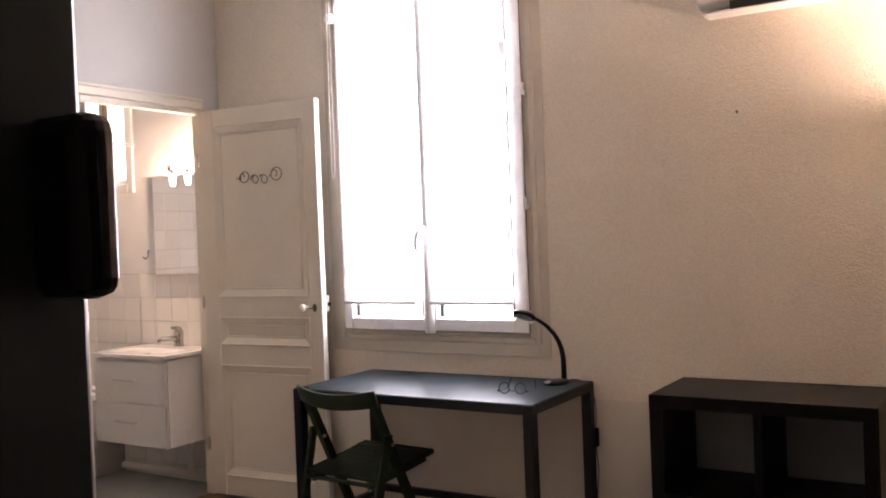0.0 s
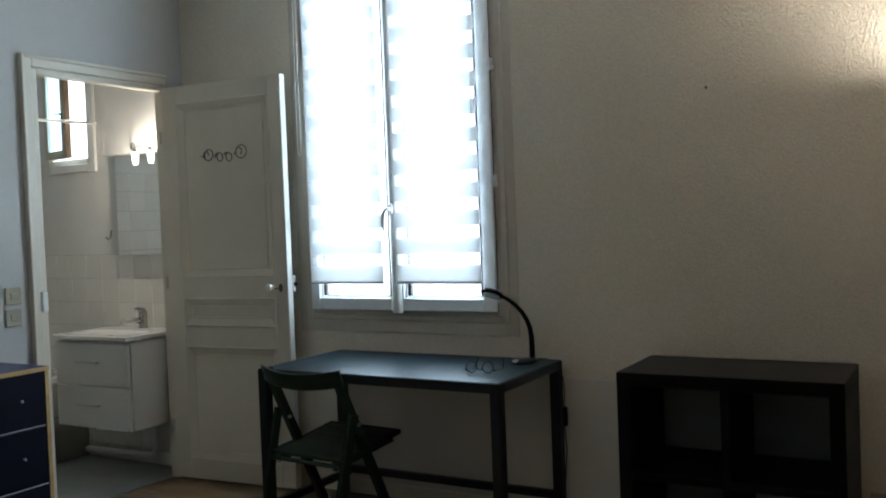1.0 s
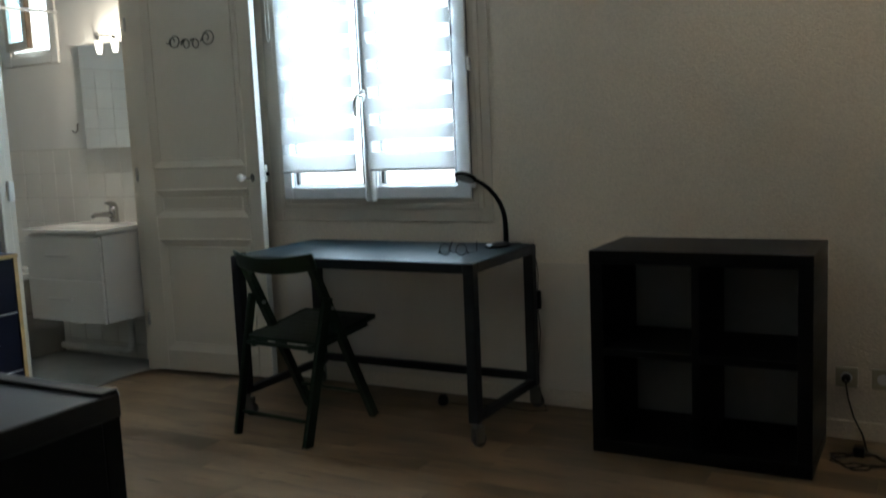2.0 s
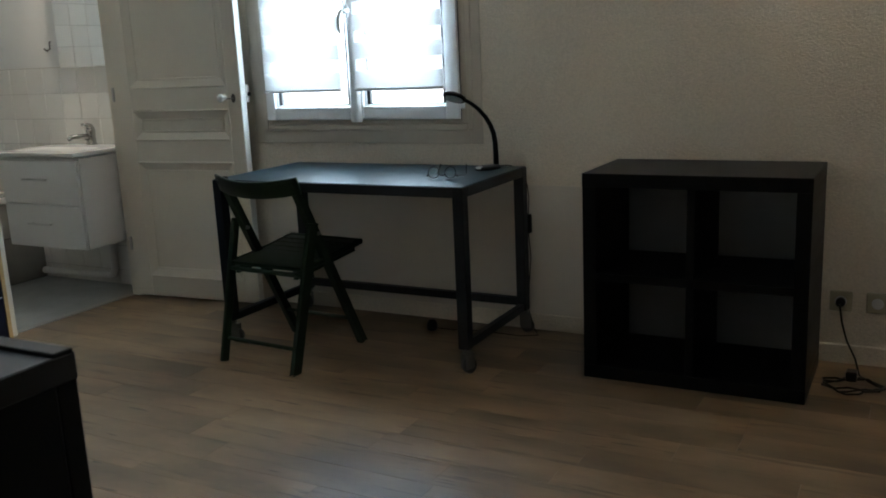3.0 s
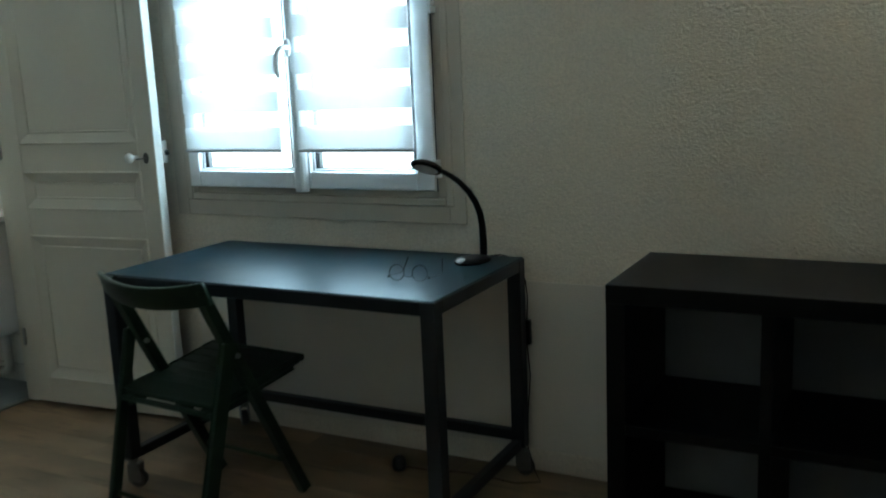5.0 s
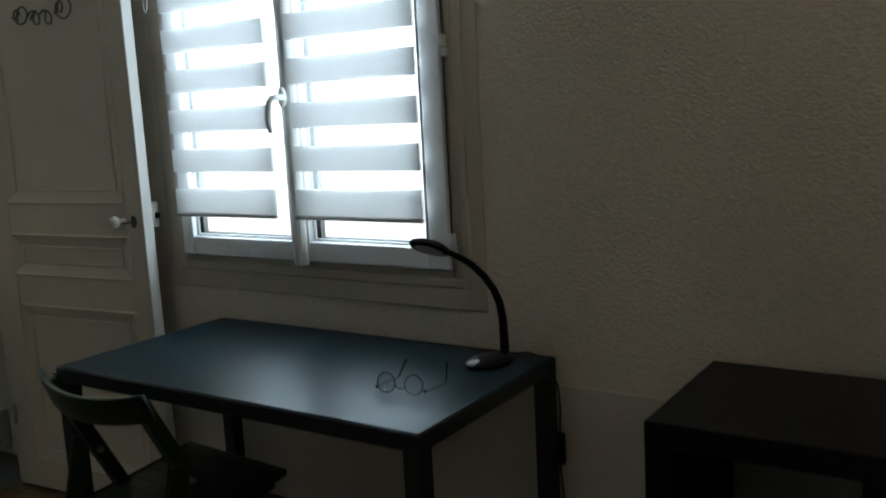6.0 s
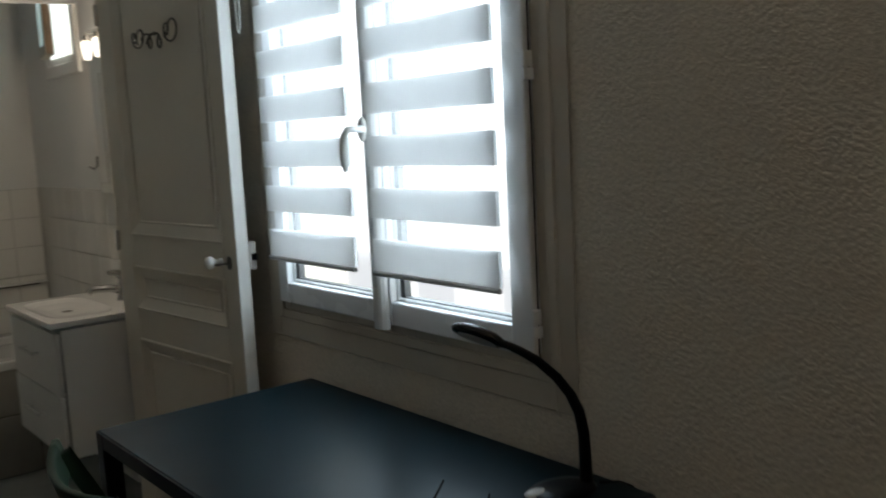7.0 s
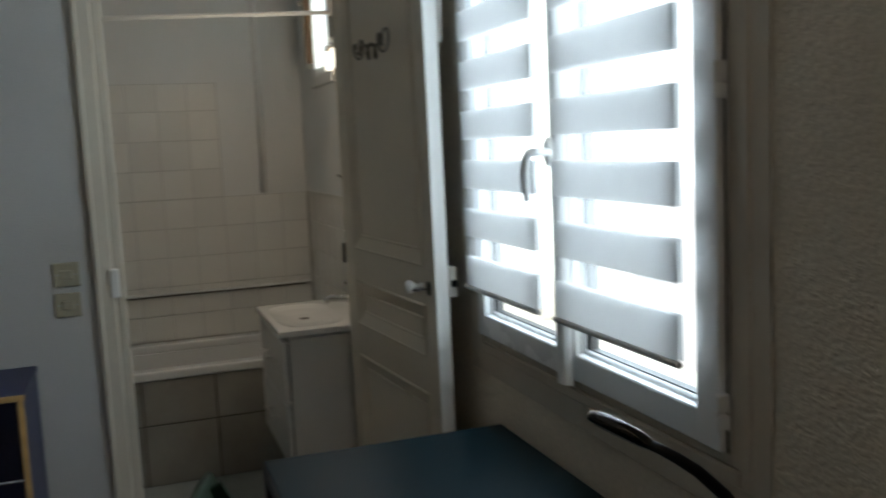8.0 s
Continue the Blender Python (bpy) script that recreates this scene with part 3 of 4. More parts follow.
for (a, z0), (z1, b) in zip(rows, rows[1:]):
    bm = box(0.105, LW - 0.08, 0.012, LT - 0.012, z0, z1)
    # raised bead, then a broad bevel down to the sunk field
    x0, x1 = 0.105, LW - 0.08
    for w, o, y0 in ((0.010, -0.005, -0.005), (0.008, 0.040, 0.006)):
        box(x0 + o, x0 + o + w, y0, 0.014, z0 + o, z1 - o, 0.003, bm)
        box(x1 - o - w, x1 - o, y0, 0.014, z0 + o, z1 - o, 0.003, bm)
        box(x0 + o + w, x1 - o - w, y0, 0.014, z0 + o, z0 + o + w, 0.003, bm)
        box(x0 + o + w, x1 - o - w, y0, 0.014, z1 - o - w, z1 - o, 0.003, bm)
    outer = [bm.verts.new(c) for c in ((x0 + 0.004, -0.003, z0 + 0.004), (x1 - 0.004, -0.003, z0 + 0.004), (x1 - 0.004, -0.003, z1 - 0.004), (x0 + 0.004, -0.003, z1 - 0.004))]
    inner = [bm.verts.new(c) for c in ((x0 + 0.041, 0.0125, z0 + 0.041), (x1 - 0.041, 0.0125, z0 + 0.041), (x1 - 0.041, 0.0125, z1 - 0.041), (x0 + 0.041, 0.0125, z1 - 0.041))]
    for q in range(4):
        bm.faces.new((outer[q], outer[(q + 1) % 4], inner[(q + 1) % 4], inner[q]))
    part("door_panel", bm, PAINT, door_1, world=False)
# whiter strip that carries the window's light on the free edge
part("edge_lit_strip", box(LW, LW + 0.005, -0.002, LT + 0.001, 0.0, LH, 0.0015), WHITEPLASTIC, door_1, "free edge, window light put into a whiter strip", world=False)
rim = part("lock_case", box(LW - 0.030, LW + 0.008, LT, LT + 0.026, 1.028, 1.115, 0.004, seg=2), WHITEPLASTIC, door_1, "white painted lock case", world=False)
part("latch_bolt", box(LW + 0.008, LW + 0.020, LT + 0.006, LT + 0.022, 1.058, 1.078, 0.002), BLACKPLASTIC, rim, world=False)
part("door_knob", lathe([(0.010, 0.0), (0.010, -0.010), (0.007, -0.016), (0.008, -0.024), (0.017, -0.032), (0.021, -0.042), (0.017, -0.052), (0.008, -0.056)], (0.706, 0.0, 1.055), 18, axis="y"), PORCELAIN, door_1, "white porcelain knob", world=False, smooth=True)
part("key_plate", lathe([(0.012, 0.0), (0.013, -0.003), (0.010, -0.005)], (0.752, 0.0, 1.052), 16, axis="y", sy=1.7), IRON, door_1, world=False)
key = tube([(0.752, -0.004, 1.052), (0.752, -0.03, 1.052)], 0.003, 8)
tube([(0.752 + 0.011 * math.cos(a), -0.04 + 0.010 * math.sin(a), 1.052) for a in [i * math.pi / 6 for i in range(12)]], 0.0025, 6, key, True)
part("key", key, IRON, door_1, "dark iron key left in the lock", world=False)
for hz in (0.25, 1.05, 1.85):
    part("hinge", lathe([(0.006, 0), (0.0075, 0.004), (0.0075, 0.07), (0.006, 0.074)], (-0.004, -0.006, hz), 10), STEEL, door_1, world=False)

# scroll hooks on the door
rack = thing("hook_rack", LEAF @ pose(0.438, 0.0, 1.765), "dark wrought iron scroll hook rack hung on the door", "coat hook")


def arc(cx, cz, r0, r1, a0, a1, out, n=16):
    """A bent iron loop: radius from r0 to r1 over an angle in degrees, leaning out from the door."""
    return [(cx + (r0 + (r1 - r0) * i / n) * math.cos(radians(a0 + (a1 - a0) * i / n)), -0.010 - out * i / n, cz + (r0 + (r1 - r0) * i / n) * math.sin(radians(a0 + (a1 - a0) * i / n))) for i in range(n + 1)]


K = 1.22
part("tail", tube([(-0.136 * K, -0.012, 0.004), (-0.126 * K, -0.012, -0.004), (-0.112 * K, -0.011, 0.002)], [0.0018, 0.0034, 0.003], 8), IRON, rack, world=False)
for hx, hz, r0, r1_, start, sweep in ((-0.084, 0.0, 0.030, 0.014, 200, -560), (-0.020, -0.008, 0.023, 0.014, 120, 420), (0.029, -0.010, 0.024, 0.014, 140, 380), (0.092, 0.004, 0.035, 0.014, 190, -600)):
    part("scroll_hook", tube(arc(hx * K, hz * K, r0 * K, r1_ * K, start, start + sweep, 0.034, 48), 0.0031, 8), IRON, rack, world=False)
part("link", tube([(-0.056 * K, -0.014, -0.016), (-0.050 * K, -0.012, 0.0), (-0.032 * K, -0.011, 0.014)], 0.0029, 8), IRON, rack, world=False)
part("link", tube([(-0.002 * K, -0.020, 0.004), (0.003 * K, -0.014, 0.010), (0.011 * K, -0.011, 0.006)], 0.0029, 8), IRON, rack, world=False)
part("link", tube([(0.052 * K, -0.020, -0.008), (0.055 * K, -0.016, 0.008), (0.058 * K, -0.012, -0.002)], 0.0029, 8), IRON, rack, world=False)

# ---- switches and sockets ----
def switch(y, z):
    s = thing("light_switch", pose(-3.9, y, z), "beige square light switch with a worn rocker", "light switch", "switches by the bathroom door")
    part("plate", box(-3.9, -3.889, y - 0.041, y + 0.041, z - 0.041, z + 0.041, 0.006, seg=2), BEIGEPLASTIC, s)
    part("rocker", box(-3.889, -3.883, y - 0.019, y + 0.019, z - 0.015, z + 0.015, 0.003), BEIGEPLASTIC, s)
    for dy in (-0.028, 0.028):
        part("screw", lathe([(0.0035, 0.0), (0.003, 0.0015)], (-3.8885, y + dy, z), 10, axis="x"), STEEL, s)


switch(3.116, 1.104)
switch(3.113, 1.003)


def socket(x, z):
    s = thing("wall_socket", pose(x, WY, z), "beige square wall socket low on the wall", "socket", "sockets beside the cube shelf")
    bm = box(x - 0.04, x + 0.04, WY - 0.011, WY, z - 0.04, z + 0.04, 0.005, seg=2)
    part("plate", bm, BEIGEPLASTIC, s)
    part("well", lathe([(0.020, 0.0), (0.021, -0.003), (0.017, -0.0035)], (x, WY - 0.011, z), 18, axis="y"), GREYPLASTIC, s)


socket(-0.345, 0.247)
socket(-0.218, 0.247)
lead = thing("power_lead", pose(-0.28, 3.97, 0.0), "black power lead, plugged in and coiled on the floor", "cable")
part("plug", lathe([(0.017, 0.0), (0.018, -0.01), (0.016, -0.03), (0.007, -0.036)], (-0.345, WY - 0.0145, 0.247), 14, axis="y"), BLACKPLASTIC, lead, smooth=True)
pts = [(-0.345, 4.185, 0.246), (-0.343, 4.172, 0.235), (-0.335, 4.175, 0.18), (-0.315, 4.17, 0.11), (-0.28, 4.14, 0.05), (-0.262, 4.08, 0.012)]
for i in range(44):
    a = i * 0.42
    pts.append((-0.275 + (0.085 + 0.02 * math.sin(i * 1.7)) * math.cos(a + 1.2), 3.955 + (0.075 + 0.025 * math.cos(i * 0.9)) * math.sin(a + 1.2), 0.006 + 0.010 * (i / 44) + 0.008 * math.sin(i * 0.7) ** 2))
part("cord", tube(pts, 0.0038, 7), BLACKPLASTIC, lead, smooth=True)
part("connector", box(-0.30, -0.262, 3.95, 4.0, 0.026, 0.062, 0.006, seg=2), BLACKPLASTIC, lead)


solo("wall_nail", lathe([(0.003, 0.0), (0.003, -0.012), (0.006, -0.013), (0.006, -0.016)], (-0.952, WY + 0.002, 1.875), 10, axis="y"), IRON, "small dark nail driven into the roughcast wall", "nail")


# ---- desk ----
DX0, DX1, DY0, DY1, DZ = -2.831, -1.610, 3.578, 4.198, 0.743
desk = thing("desk", pose(-2.24, 3.91, 0), "black metal framed desk with a matt top, on castors", "desk")
part("desk_top", box(DX0 + 0.003, DX1 - 0.003, DY0 + 0.003, DY1 - 0.003, DZ - 0.016, DZ, 0.003, seg=2), DESKTOP, desk)
AP = 0.026
part("apron", box(DX0 + 0.045, DX1 - 0.045, DY0, DY0 + 0.03, DZ - 0.016 - AP, DZ - 0.003, 0.002), DESKMETAL, desk)
part("apron", box(DX0 + 0.045, DX1 - 0.045, DY1 - 0.03, DY1, DZ - 0.016 - AP, DZ - 0.003, 0.002), DESKMETAL, desk)
part("apron", box(DX0, DX0 + 0.03, DY0 + 0.045, DY1 - 0.045, DZ - 0.016 - AP, DZ - 0.003, 0.002), DESKMETAL, desk)
part("apron", box(DX1 - 0.03, DX1, DY0 + 0.045, DY1 - 0.045, DZ - 0.016 - AP, DZ - 0.003, 0.002), DESKMETAL, desk)
part("rail", box(DX0 + 0.045, DX1 - 0.045, DY1 - 0.04, DY1 - 0.008, 0.125, 0.16, 0.003), DESKMETAL, desk)
part("rail", box(DX0 + 0.008, DX0 + 0.04, DY0 + 0.045, DY1 - 0.045, 0.100, 0.134, 0.003), DESKMETAL, desk)
part("rail", box(DX1 - 0.04, DX1 - 0.008, DY0 + 0.045, DY1 - 0.045, 0.100, 0.134, 0.003), DESKMETAL, desk)
for lx, ly, turn in ((DX0, DY0, 20), (DX1 - 0.045, DY0, 70), (DX0, DY1 - 0.045, 140), (DX1 - 0.045, DY1 - 0.045, 30)):
    leg = part("leg", box(lx, lx + 0.045, ly, ly + 0.045, 0.105, DZ - 0.003, 0.003, seg=2), DESKMETAL, desk)
    cx, cy = lx + 0.0225, ly + 0.0225
    a = radians(turn)
    c, s_ = math.cos(a), math.sin(a)
    R = Matrix.Translation((cx, cy, 0)) @ Matrix.Rotation(a, 4, "Z")
    bm = box(-0.019, 0.019, -0.019, 0.019, 0.098, 0.105, 0.002)
    lathe([(0.014, 0.086), (0.016, 0.090), (0.016, 0.098)], (0, 0, 0), 14, bm)
    box(-0.016, 0.030, -0.017, -0.0135, 0.022, 0.088, 0.002, bm)
    box(-0.016, 0.030, 0.0135, 0.017, 0.022, 0.088, 0.002, bm)
    box(-0.016, 0.030, -0.0135, 0.0135, 0.083, 0.087, 0.001, bm)
    bmesh.ops.transform(bm, matrix=R, verts=bm.verts)
    part("castor_fork", bm, CASTOR, leg, "dark grey steel swivel fork")
    bm = lathe([(0.012, -0.0125), (0.026, -0.0125), (0.030, -0.009), (0.030, 0.009), (0.026, 0.0125), (0.012, 0.0125)], (0.016, 0, 0.0305), 22, axis="y")
    bmesh.ops.transform(bm, matrix=R, verts=bm.verts)
    part("castor_wheel", bm, RUBBER, leg, "dark castor wheel")

# lamp cable with its switch down the back leg
lamp_lead = thing("lamp_cable", pose(-1.60, 4.21, 0.0), "thin black lamp cable with an inline switch", "cable")
part("cord", tube([(-1.712, 4.155, DZ + 0.006), (-1.690, 4.190, DZ + 0.004), (-1.672, 4.204, DZ - 0.004), (-1.640, 4.212, 0.71), (-1.616, 4.214, 0.66), (-1.610, 4.214, 0.60), (-1.614, 4.215, 0.54), (-1.616, 4.215, 0.44), (-1.607, 4.214, 0.34), (-1.616, 4.21, 0.22), (-1.618, 4.20, 0.10), (-1.58, 4.17, 0.02), (-1.55, 4.14, 0.004), (-1.62, 4.10, 0.005), (-1.8, 4.11, 0.005), (-1.95, 4.08, 0.005), (-2.02, 4.06, 0.012)], 0.0022, 7), BLACKPLASTIC, lamp_lead, smooth=True)
part("inline_switch", box(-1.626, -1.601, 4.201, 4.224, 0.445, 0.53, 0.005, seg=2), BLACKPLASTIC, lamp_lead)
part("plug", lathe([(0.016, 0.0), (0.024, 0.006), (0.026, 0.022), (0.022, 0.04), (0.012, 0.052)], (-2.035, 4.055, 0.0), 16), BLACKPLASTIC, lamp_lead, smooth=True)

# ---- desk lamp ----
lamp = thing("desk_lamp", pose(-1.74, 4.08, DZ), "black gooseneck desk lamp, switched off", "desk lamp")
bm = lathe([(0.050, 0.0), (0.056, 0.003), (0.057, 0.008), (0.050, 0.014), (0.030, 0.017)], (0, 0, 0), 28, sx=1.28, sy=0.90)
bmesh.ops.transform(bm, matrix=pose(-1.736, 4.078, DZ, 0, 0, 78), verts=bm.verts)
base = part("base", bm, BLACKPLASTIC, lamp, smooth=True)
bm = lathe([(0.016, 0.0), (0.018, 0.003), (0.010, 0.007)], (0, 0, 0), 18, sx=1.3, sy=0.8)
bmesh.ops.transform(bm, matrix=pose(-1.750, 4.022, DZ + 0.0115, 12, -4, 78), verts=bm.verts)
part("touch_pad", bm, GREYPLASTIC, base, "pale silver touch pad", smooth=True)
neck = [(-1.722 - 0.374 * s, 4.130 - 0.758 * s, z) for s, z in ((0, DZ + 0.015), (0, 0.80), (0.002, 0.85), (0.011, 0.892), (0.031, 0.930), (0.061, 0.965), (0.105, 1.001), (0.140, 1.021), (0.165, 1.033), (0.190, 1.043))]
part("gooseneck", tube(neck, [0.0125 - 0.0006 * i for i in range(len(neck))], 14), BLACKPLASTIC, lamp, smooth=True)
long_ = Vector((-0.074, -0.067, 0.038)).normalized()
up_ = Vector((0.022, 0.74, 1.0))
up_ = (up_ - long_ * up_.dot(long_)).normalized()
side_ = long_.cross(up_)
HM = Matrix.Translation((-1.826, 3.967, 1.056)) @ Matrix((side_, long_, up_)).transposed().to_4x4()
bm = lathe([(0.018, -0.011), (0.034, -0.009), (0.037, -0.003), (0.035, 0.004), (0.026, 0.010), (0.012, 0.012)], (0, 0, 0), 28, sx=0.98, sy=1.42)
bmesh.ops.transform(bm, matrix=HM, verts=bm.verts)
head = part("lamp_head", bm, GLOSSBLACK, lamp, smooth=True)
bm = lathe([(0.026, -0.0115), (0.027, -0.0105), (0.020, -0.0100)], (0, 0, 0), 26, sx=0.94, sy=1.4)
bmesh.ops.transform(bm, matrix=HM, verts=bm.verts)
part("diffuser", bm, GREYPLASTIC, head, "pale unlit diffuser")

# ---- glasses ----
GM = pose(-1.798, 3.775, DZ, 0, 0, 7)
specs = thing("glasses", GM, "thin dark metal round glasses, lying open upside down on the desk", "glasses")
for sx in (-1, 1):
    ring = [(sx * 0.036 + 0.0235 * math.cos(a), 0.004 * math.sin(a), 0.0255 + 0.0225 * math.sin(a)) for a in [i * math.pi / 14 for i in range(28)]]
    rim_ = part("rim", tube(ring, 0.0017, 6, closed=True), BLACKPLASTIC, specs, world=False)
    part("lens", lathe([(0.0222, -0.0006), (0.0222, 0.0006)], (sx * 0.036, 0, 0.0255), 26, axis="y"), OPTIC, rim_, world=False)
    tp = [(sx * 0.060, 0.001, 0.014), (sx * 0.066, 0.006, 0.012), (sx * 0.068, 0.05, 0.008), (sx * 0.066, 0.095, 0.003), (sx * 0.064, 0.110, 0.006), (sx * 0.060, 0.122, 0.022), (sx * 0.056, 0.136, 0.042)]
    part("temple", tube(tp, [0.0017, 0.0015, 0.0015, 0.0015, 0.0020, 0.0023, 0.0021], 7), BLACKPLASTIC, specs, world=False)
    part("hinge", box(sx * 0.063 - 0.003, sx * 0.063 + 0.003, -0.001, 0.006, 0.009, 0.017, 0.001), BLACKPLASTIC, specs, world=False)
    part("nose_pad", lathe([(0.002, -0.001), (0.0035, 0.0), (0.002, 0.001)], (sx * 0.010, 0.006, 0.030), 10, axis="x"), OPTIC, specs, world=False)
part("bridge", tube([(-0.0135, 0, 0.020), (-0.006, 0.001, 0.0135), (0.006, 0.001, 0.0135), (0.0135, 0, 0.020)], 0.0017, 6), BLACKPLASTIC, specs, world=False)

# ---- folding chair ----
CM = pose(-2.455, 3.577, 0, 0, 0, -4.0)
chair = thing("folding_chair", CM, "dark green stained slatted folding wooden chair at the desk", "chair")
for sx in (-1, 1):
    # long leg: backrest to front foot; short leg: rear foot to the pivot
    part("long_leg", bar((sx * 0.190, -0.1405, 0.765), (sx * 0.190, 0.238, 0.0), 0.020, 0.036, 0.004, hint=(0, 1, 0.4)), CHAIRGREEN, chair, world=False)
    part("short_leg", bar((sx * 0.198, -0.222, 0.0), (sx * 0.212, -0.066, 0.59), 0.020, 0.038, 0.005, hint=(0, 1, -0.4)), CHAIRGREEN, chair, world=False)
    part("pivot", lathe([(0.007, -0.026), (0.008, -0.022), (0.008, 0.022), (0.007, 0.026)], (sx * 0.195, -0.036, 0.545), 12, axis="x"), STEEL, chair, world=False)
    part("seat_bearer", bar((sx * 0.160, -0.135, 0.386), (sx * 0.160, 0.250, 0.425), 0.020, 0.030, 0.004), CHAIRGREEN, chair, world=False)
# curved backrest
bm = bmesh.new()
N, prof = 14, []
for i in range(N + 1):
    u = -1 + 2 * i / N
    x, y = 0.217 * u, -0.146 - 0.046 * (1 - u * u)
    drop = 0.020 * (1 - u * u)
    prof.append([bm.verts.new((x, y + dy + tilt, z - drop)) for dy, tilt, z in ((-0.009, -0.004, 0.790), (0.009, -0.004, 0.790), (0.009, 0.020, 0.718), (-0.009, 0.020, 0.718))])
for p0, p1 in zip(prof, prof[1:]):
    for k in range(4):
        bm.faces.new((p0[k], p0[(k + 1) % 4], p1[(k + 1) % 4], p1[k]))
bm.faces.new(prof[0])
bm.faces.new(prof[-1][::-1])
bmesh.ops.bevel(bm, geom=[e for e in bm.edges if abs(e.verts[0].co.x - e.verts[1].co.x) > 1e-3], offset=0.005, segments=2, profile=0.5, affect="EDGES")
part("backrest", bm, CHAIRGREEN, chair, world=False, smooth=True)
for i in range(8):
    y = -0.105 + i * 0.0475
    z = 0.412 + 0.036 * (i / 7) - 0.004 * math.sin(math.pi * i / 7)
    part("slat", bar((-0.195, y, z), (0.195, y, z), 0.0345, 0.016, 0.006, hint=(0, -0.078, 1)), CHAIRGREEN, chair, world=False)
part("front_rod", tube([(-0.200, 0.258, 0.452), (0.200, 0.258, 0.452)], 0.0125, 12), CHAIRGREEN, chair, world=False)
part("stretcher", tube([(-0.200, -0.190, 0.095), (0.200, -0.190, 0.095)], 0.0085, 10), CHAIRGREEN, chair, world=False)
part("stretcher", tube([(-0.178, 0.176, 0.125), (0.178, 0.176, 0.125)], 0.0085, 10), CHAIRGREEN, chair, world=False)
part("stretcher", tube([(-0.205, -0.128, 0.386), (0.205, -0.128, 0.386)], 0.0100, 10), CHAIRGREEN, chair, world=False)

# ---- cube shelf ----
SX0, SX1, SY0, SY1, SZ = -1.200, -0.410, 3.740, 4.180, 0.783
shelf = thing("cube_shelf", pose(-0.81, 3.97, 0), "black brown open cube shelf, two by two, empty", "shelf")
part("top_board", box(SX0, SX1, SY0, SY1, SZ - 0.05, SZ, 0.0015), BLACKBROWN, shelf)
part("bottom_board", box(SX0, SX1, SY0, SY1, 0.0, 0.05, 0.0015), BLACKBROWN, shelf)
part("side_board", box(SX0 + 0.0005, SX0 + 0.05, SY0 + 0.0006, SY1 - 0.002, 0.05, SZ - 0.05, 0.0012), BLACKBROWN, shelf)
part("side_board", box(SX1 - 0.05, SX1 - 0.0005, SY0 + 0.0006, SY1, 0.05, SZ - 0.05, 0.0012), BLACKBROWN, shelf)
part("back_panel", box(SX0 + 0.045, SX1 - 0.045, SY1 - 0.012, SY1 - 0.006, 0.045, SZ - 0.045), SHELFBACK, shelf, "dull grey back panel")
XM = (SX0 + SX1) / 2
part("divider", box(XM - 0.014, XM + 0.014, SY0 + 0.002, SY1 - 0.012, 0.05, SZ - 0.05, 0.001), BLACKBROWN, shelf)
part("shelf_board", box(SX0 + 0.05, XM - 0.014, SY0 + 0.002, SY1 - 0.012, 0.381, 0.409, 0.001), BLACKBROWN, shelf)
part("shelf_board", box(XM + 0.014, SX1 - 0.05, SY0 + 0.002, SY1 - 0.012, 0.381, 0.409, 0.001), BLACKBROWN, shelf)

# ---- dresser ----
dresser = thing("dresser", pose(-3.69, 2.6, 0), "navy blue dresser with pine edging and knobs", "dresser")
RX, FX, RY, LY, RZ = -3.886, -3.505, 2.997, 2.115, 0.815
part("top", box(RX, FX + 0.002, LY - 0.004, RY + 0.004, RZ - 0.018, RZ, 0.002), NAVY, dresser)
part("edging", box(FX + 0.002, FX + 0.006, LY - 0.004, RY + 0.004, RZ - 0.018, RZ, 0.001), PINE, dresser, "bare pine edge strip")
for y0, y1 in ((RY - 0.018, RY), (LY, LY + 0.018)):
    part("side", box(RX, FX, y0, y1, 0.0, RZ - 0.018, 0.0015), NAVY, dresser)
    part("edging", box(FX, FX + 0.005, y0, y1, 0.0, RZ - 0.018, 0.001), PINE, dresser, "bare pine edge strip")
part("back", box(RX, RX + 0.005, LY + 0.018, RY - 0.018, 0.05, RZ - 0.018), NAVY, dresser)
part("plinth", box(FX - 0.04, FX - 0.022, LY + 0.018, RY - 0.018, 0.0, 0.06), NAVY, dresser)
for z0, z1 in ((0.062, 0.306), (0.312, 0.556), (0.565, 0.795)):
    d = part("drawer", box(FX - 0.018, FX + 0.001, LY + 0.021, RY - 0.021, z0, z1, 0.002), NAVYSHADED, dresser)
    part("strip", box(FX - 0.017, FX + 0.0015, LY + 0.021, RY - 0.021, z0 - 0.0040, z0 - 0.0005), GREYPLASTIC, d, "pale edge strip under the drawer")
    for ky in (RY - 0.135, LY + 0.135):
        part("knob", lathe([(0.003, 0.0), (0.003, 0.006), (0.0055, 0.009), (0.006, 0.013), (0.004, 0.016)], (FX + 0.001, ky, (z0 + z1) / 2 + 0.005), 14, axis="x"), GREYPLASTIC, d, "small pale round knob", smooth=True)

# ---- slim black cabinet by the entrance ----
cabinet = thing("shoe_cabinet", pose(-1.05, 0.98, 0), "slim black cabinet standing against the entrance wall", "cabinet")
KX0, KX1, KY0, KY1, KZ = -1.43, -0.662, 0.897, 1.070, 1.025
part("top", box(KX0, KX1, KY0, KY1, KZ - 0.022, KZ, 0.0012), CABTOP, cabinet)
part("body", box(KX0, KX1 - 0.0006, KY0, KY1 - 0.02, 0.0, KZ - 0.022, 0.001), BLACKBROWN, cabinet)
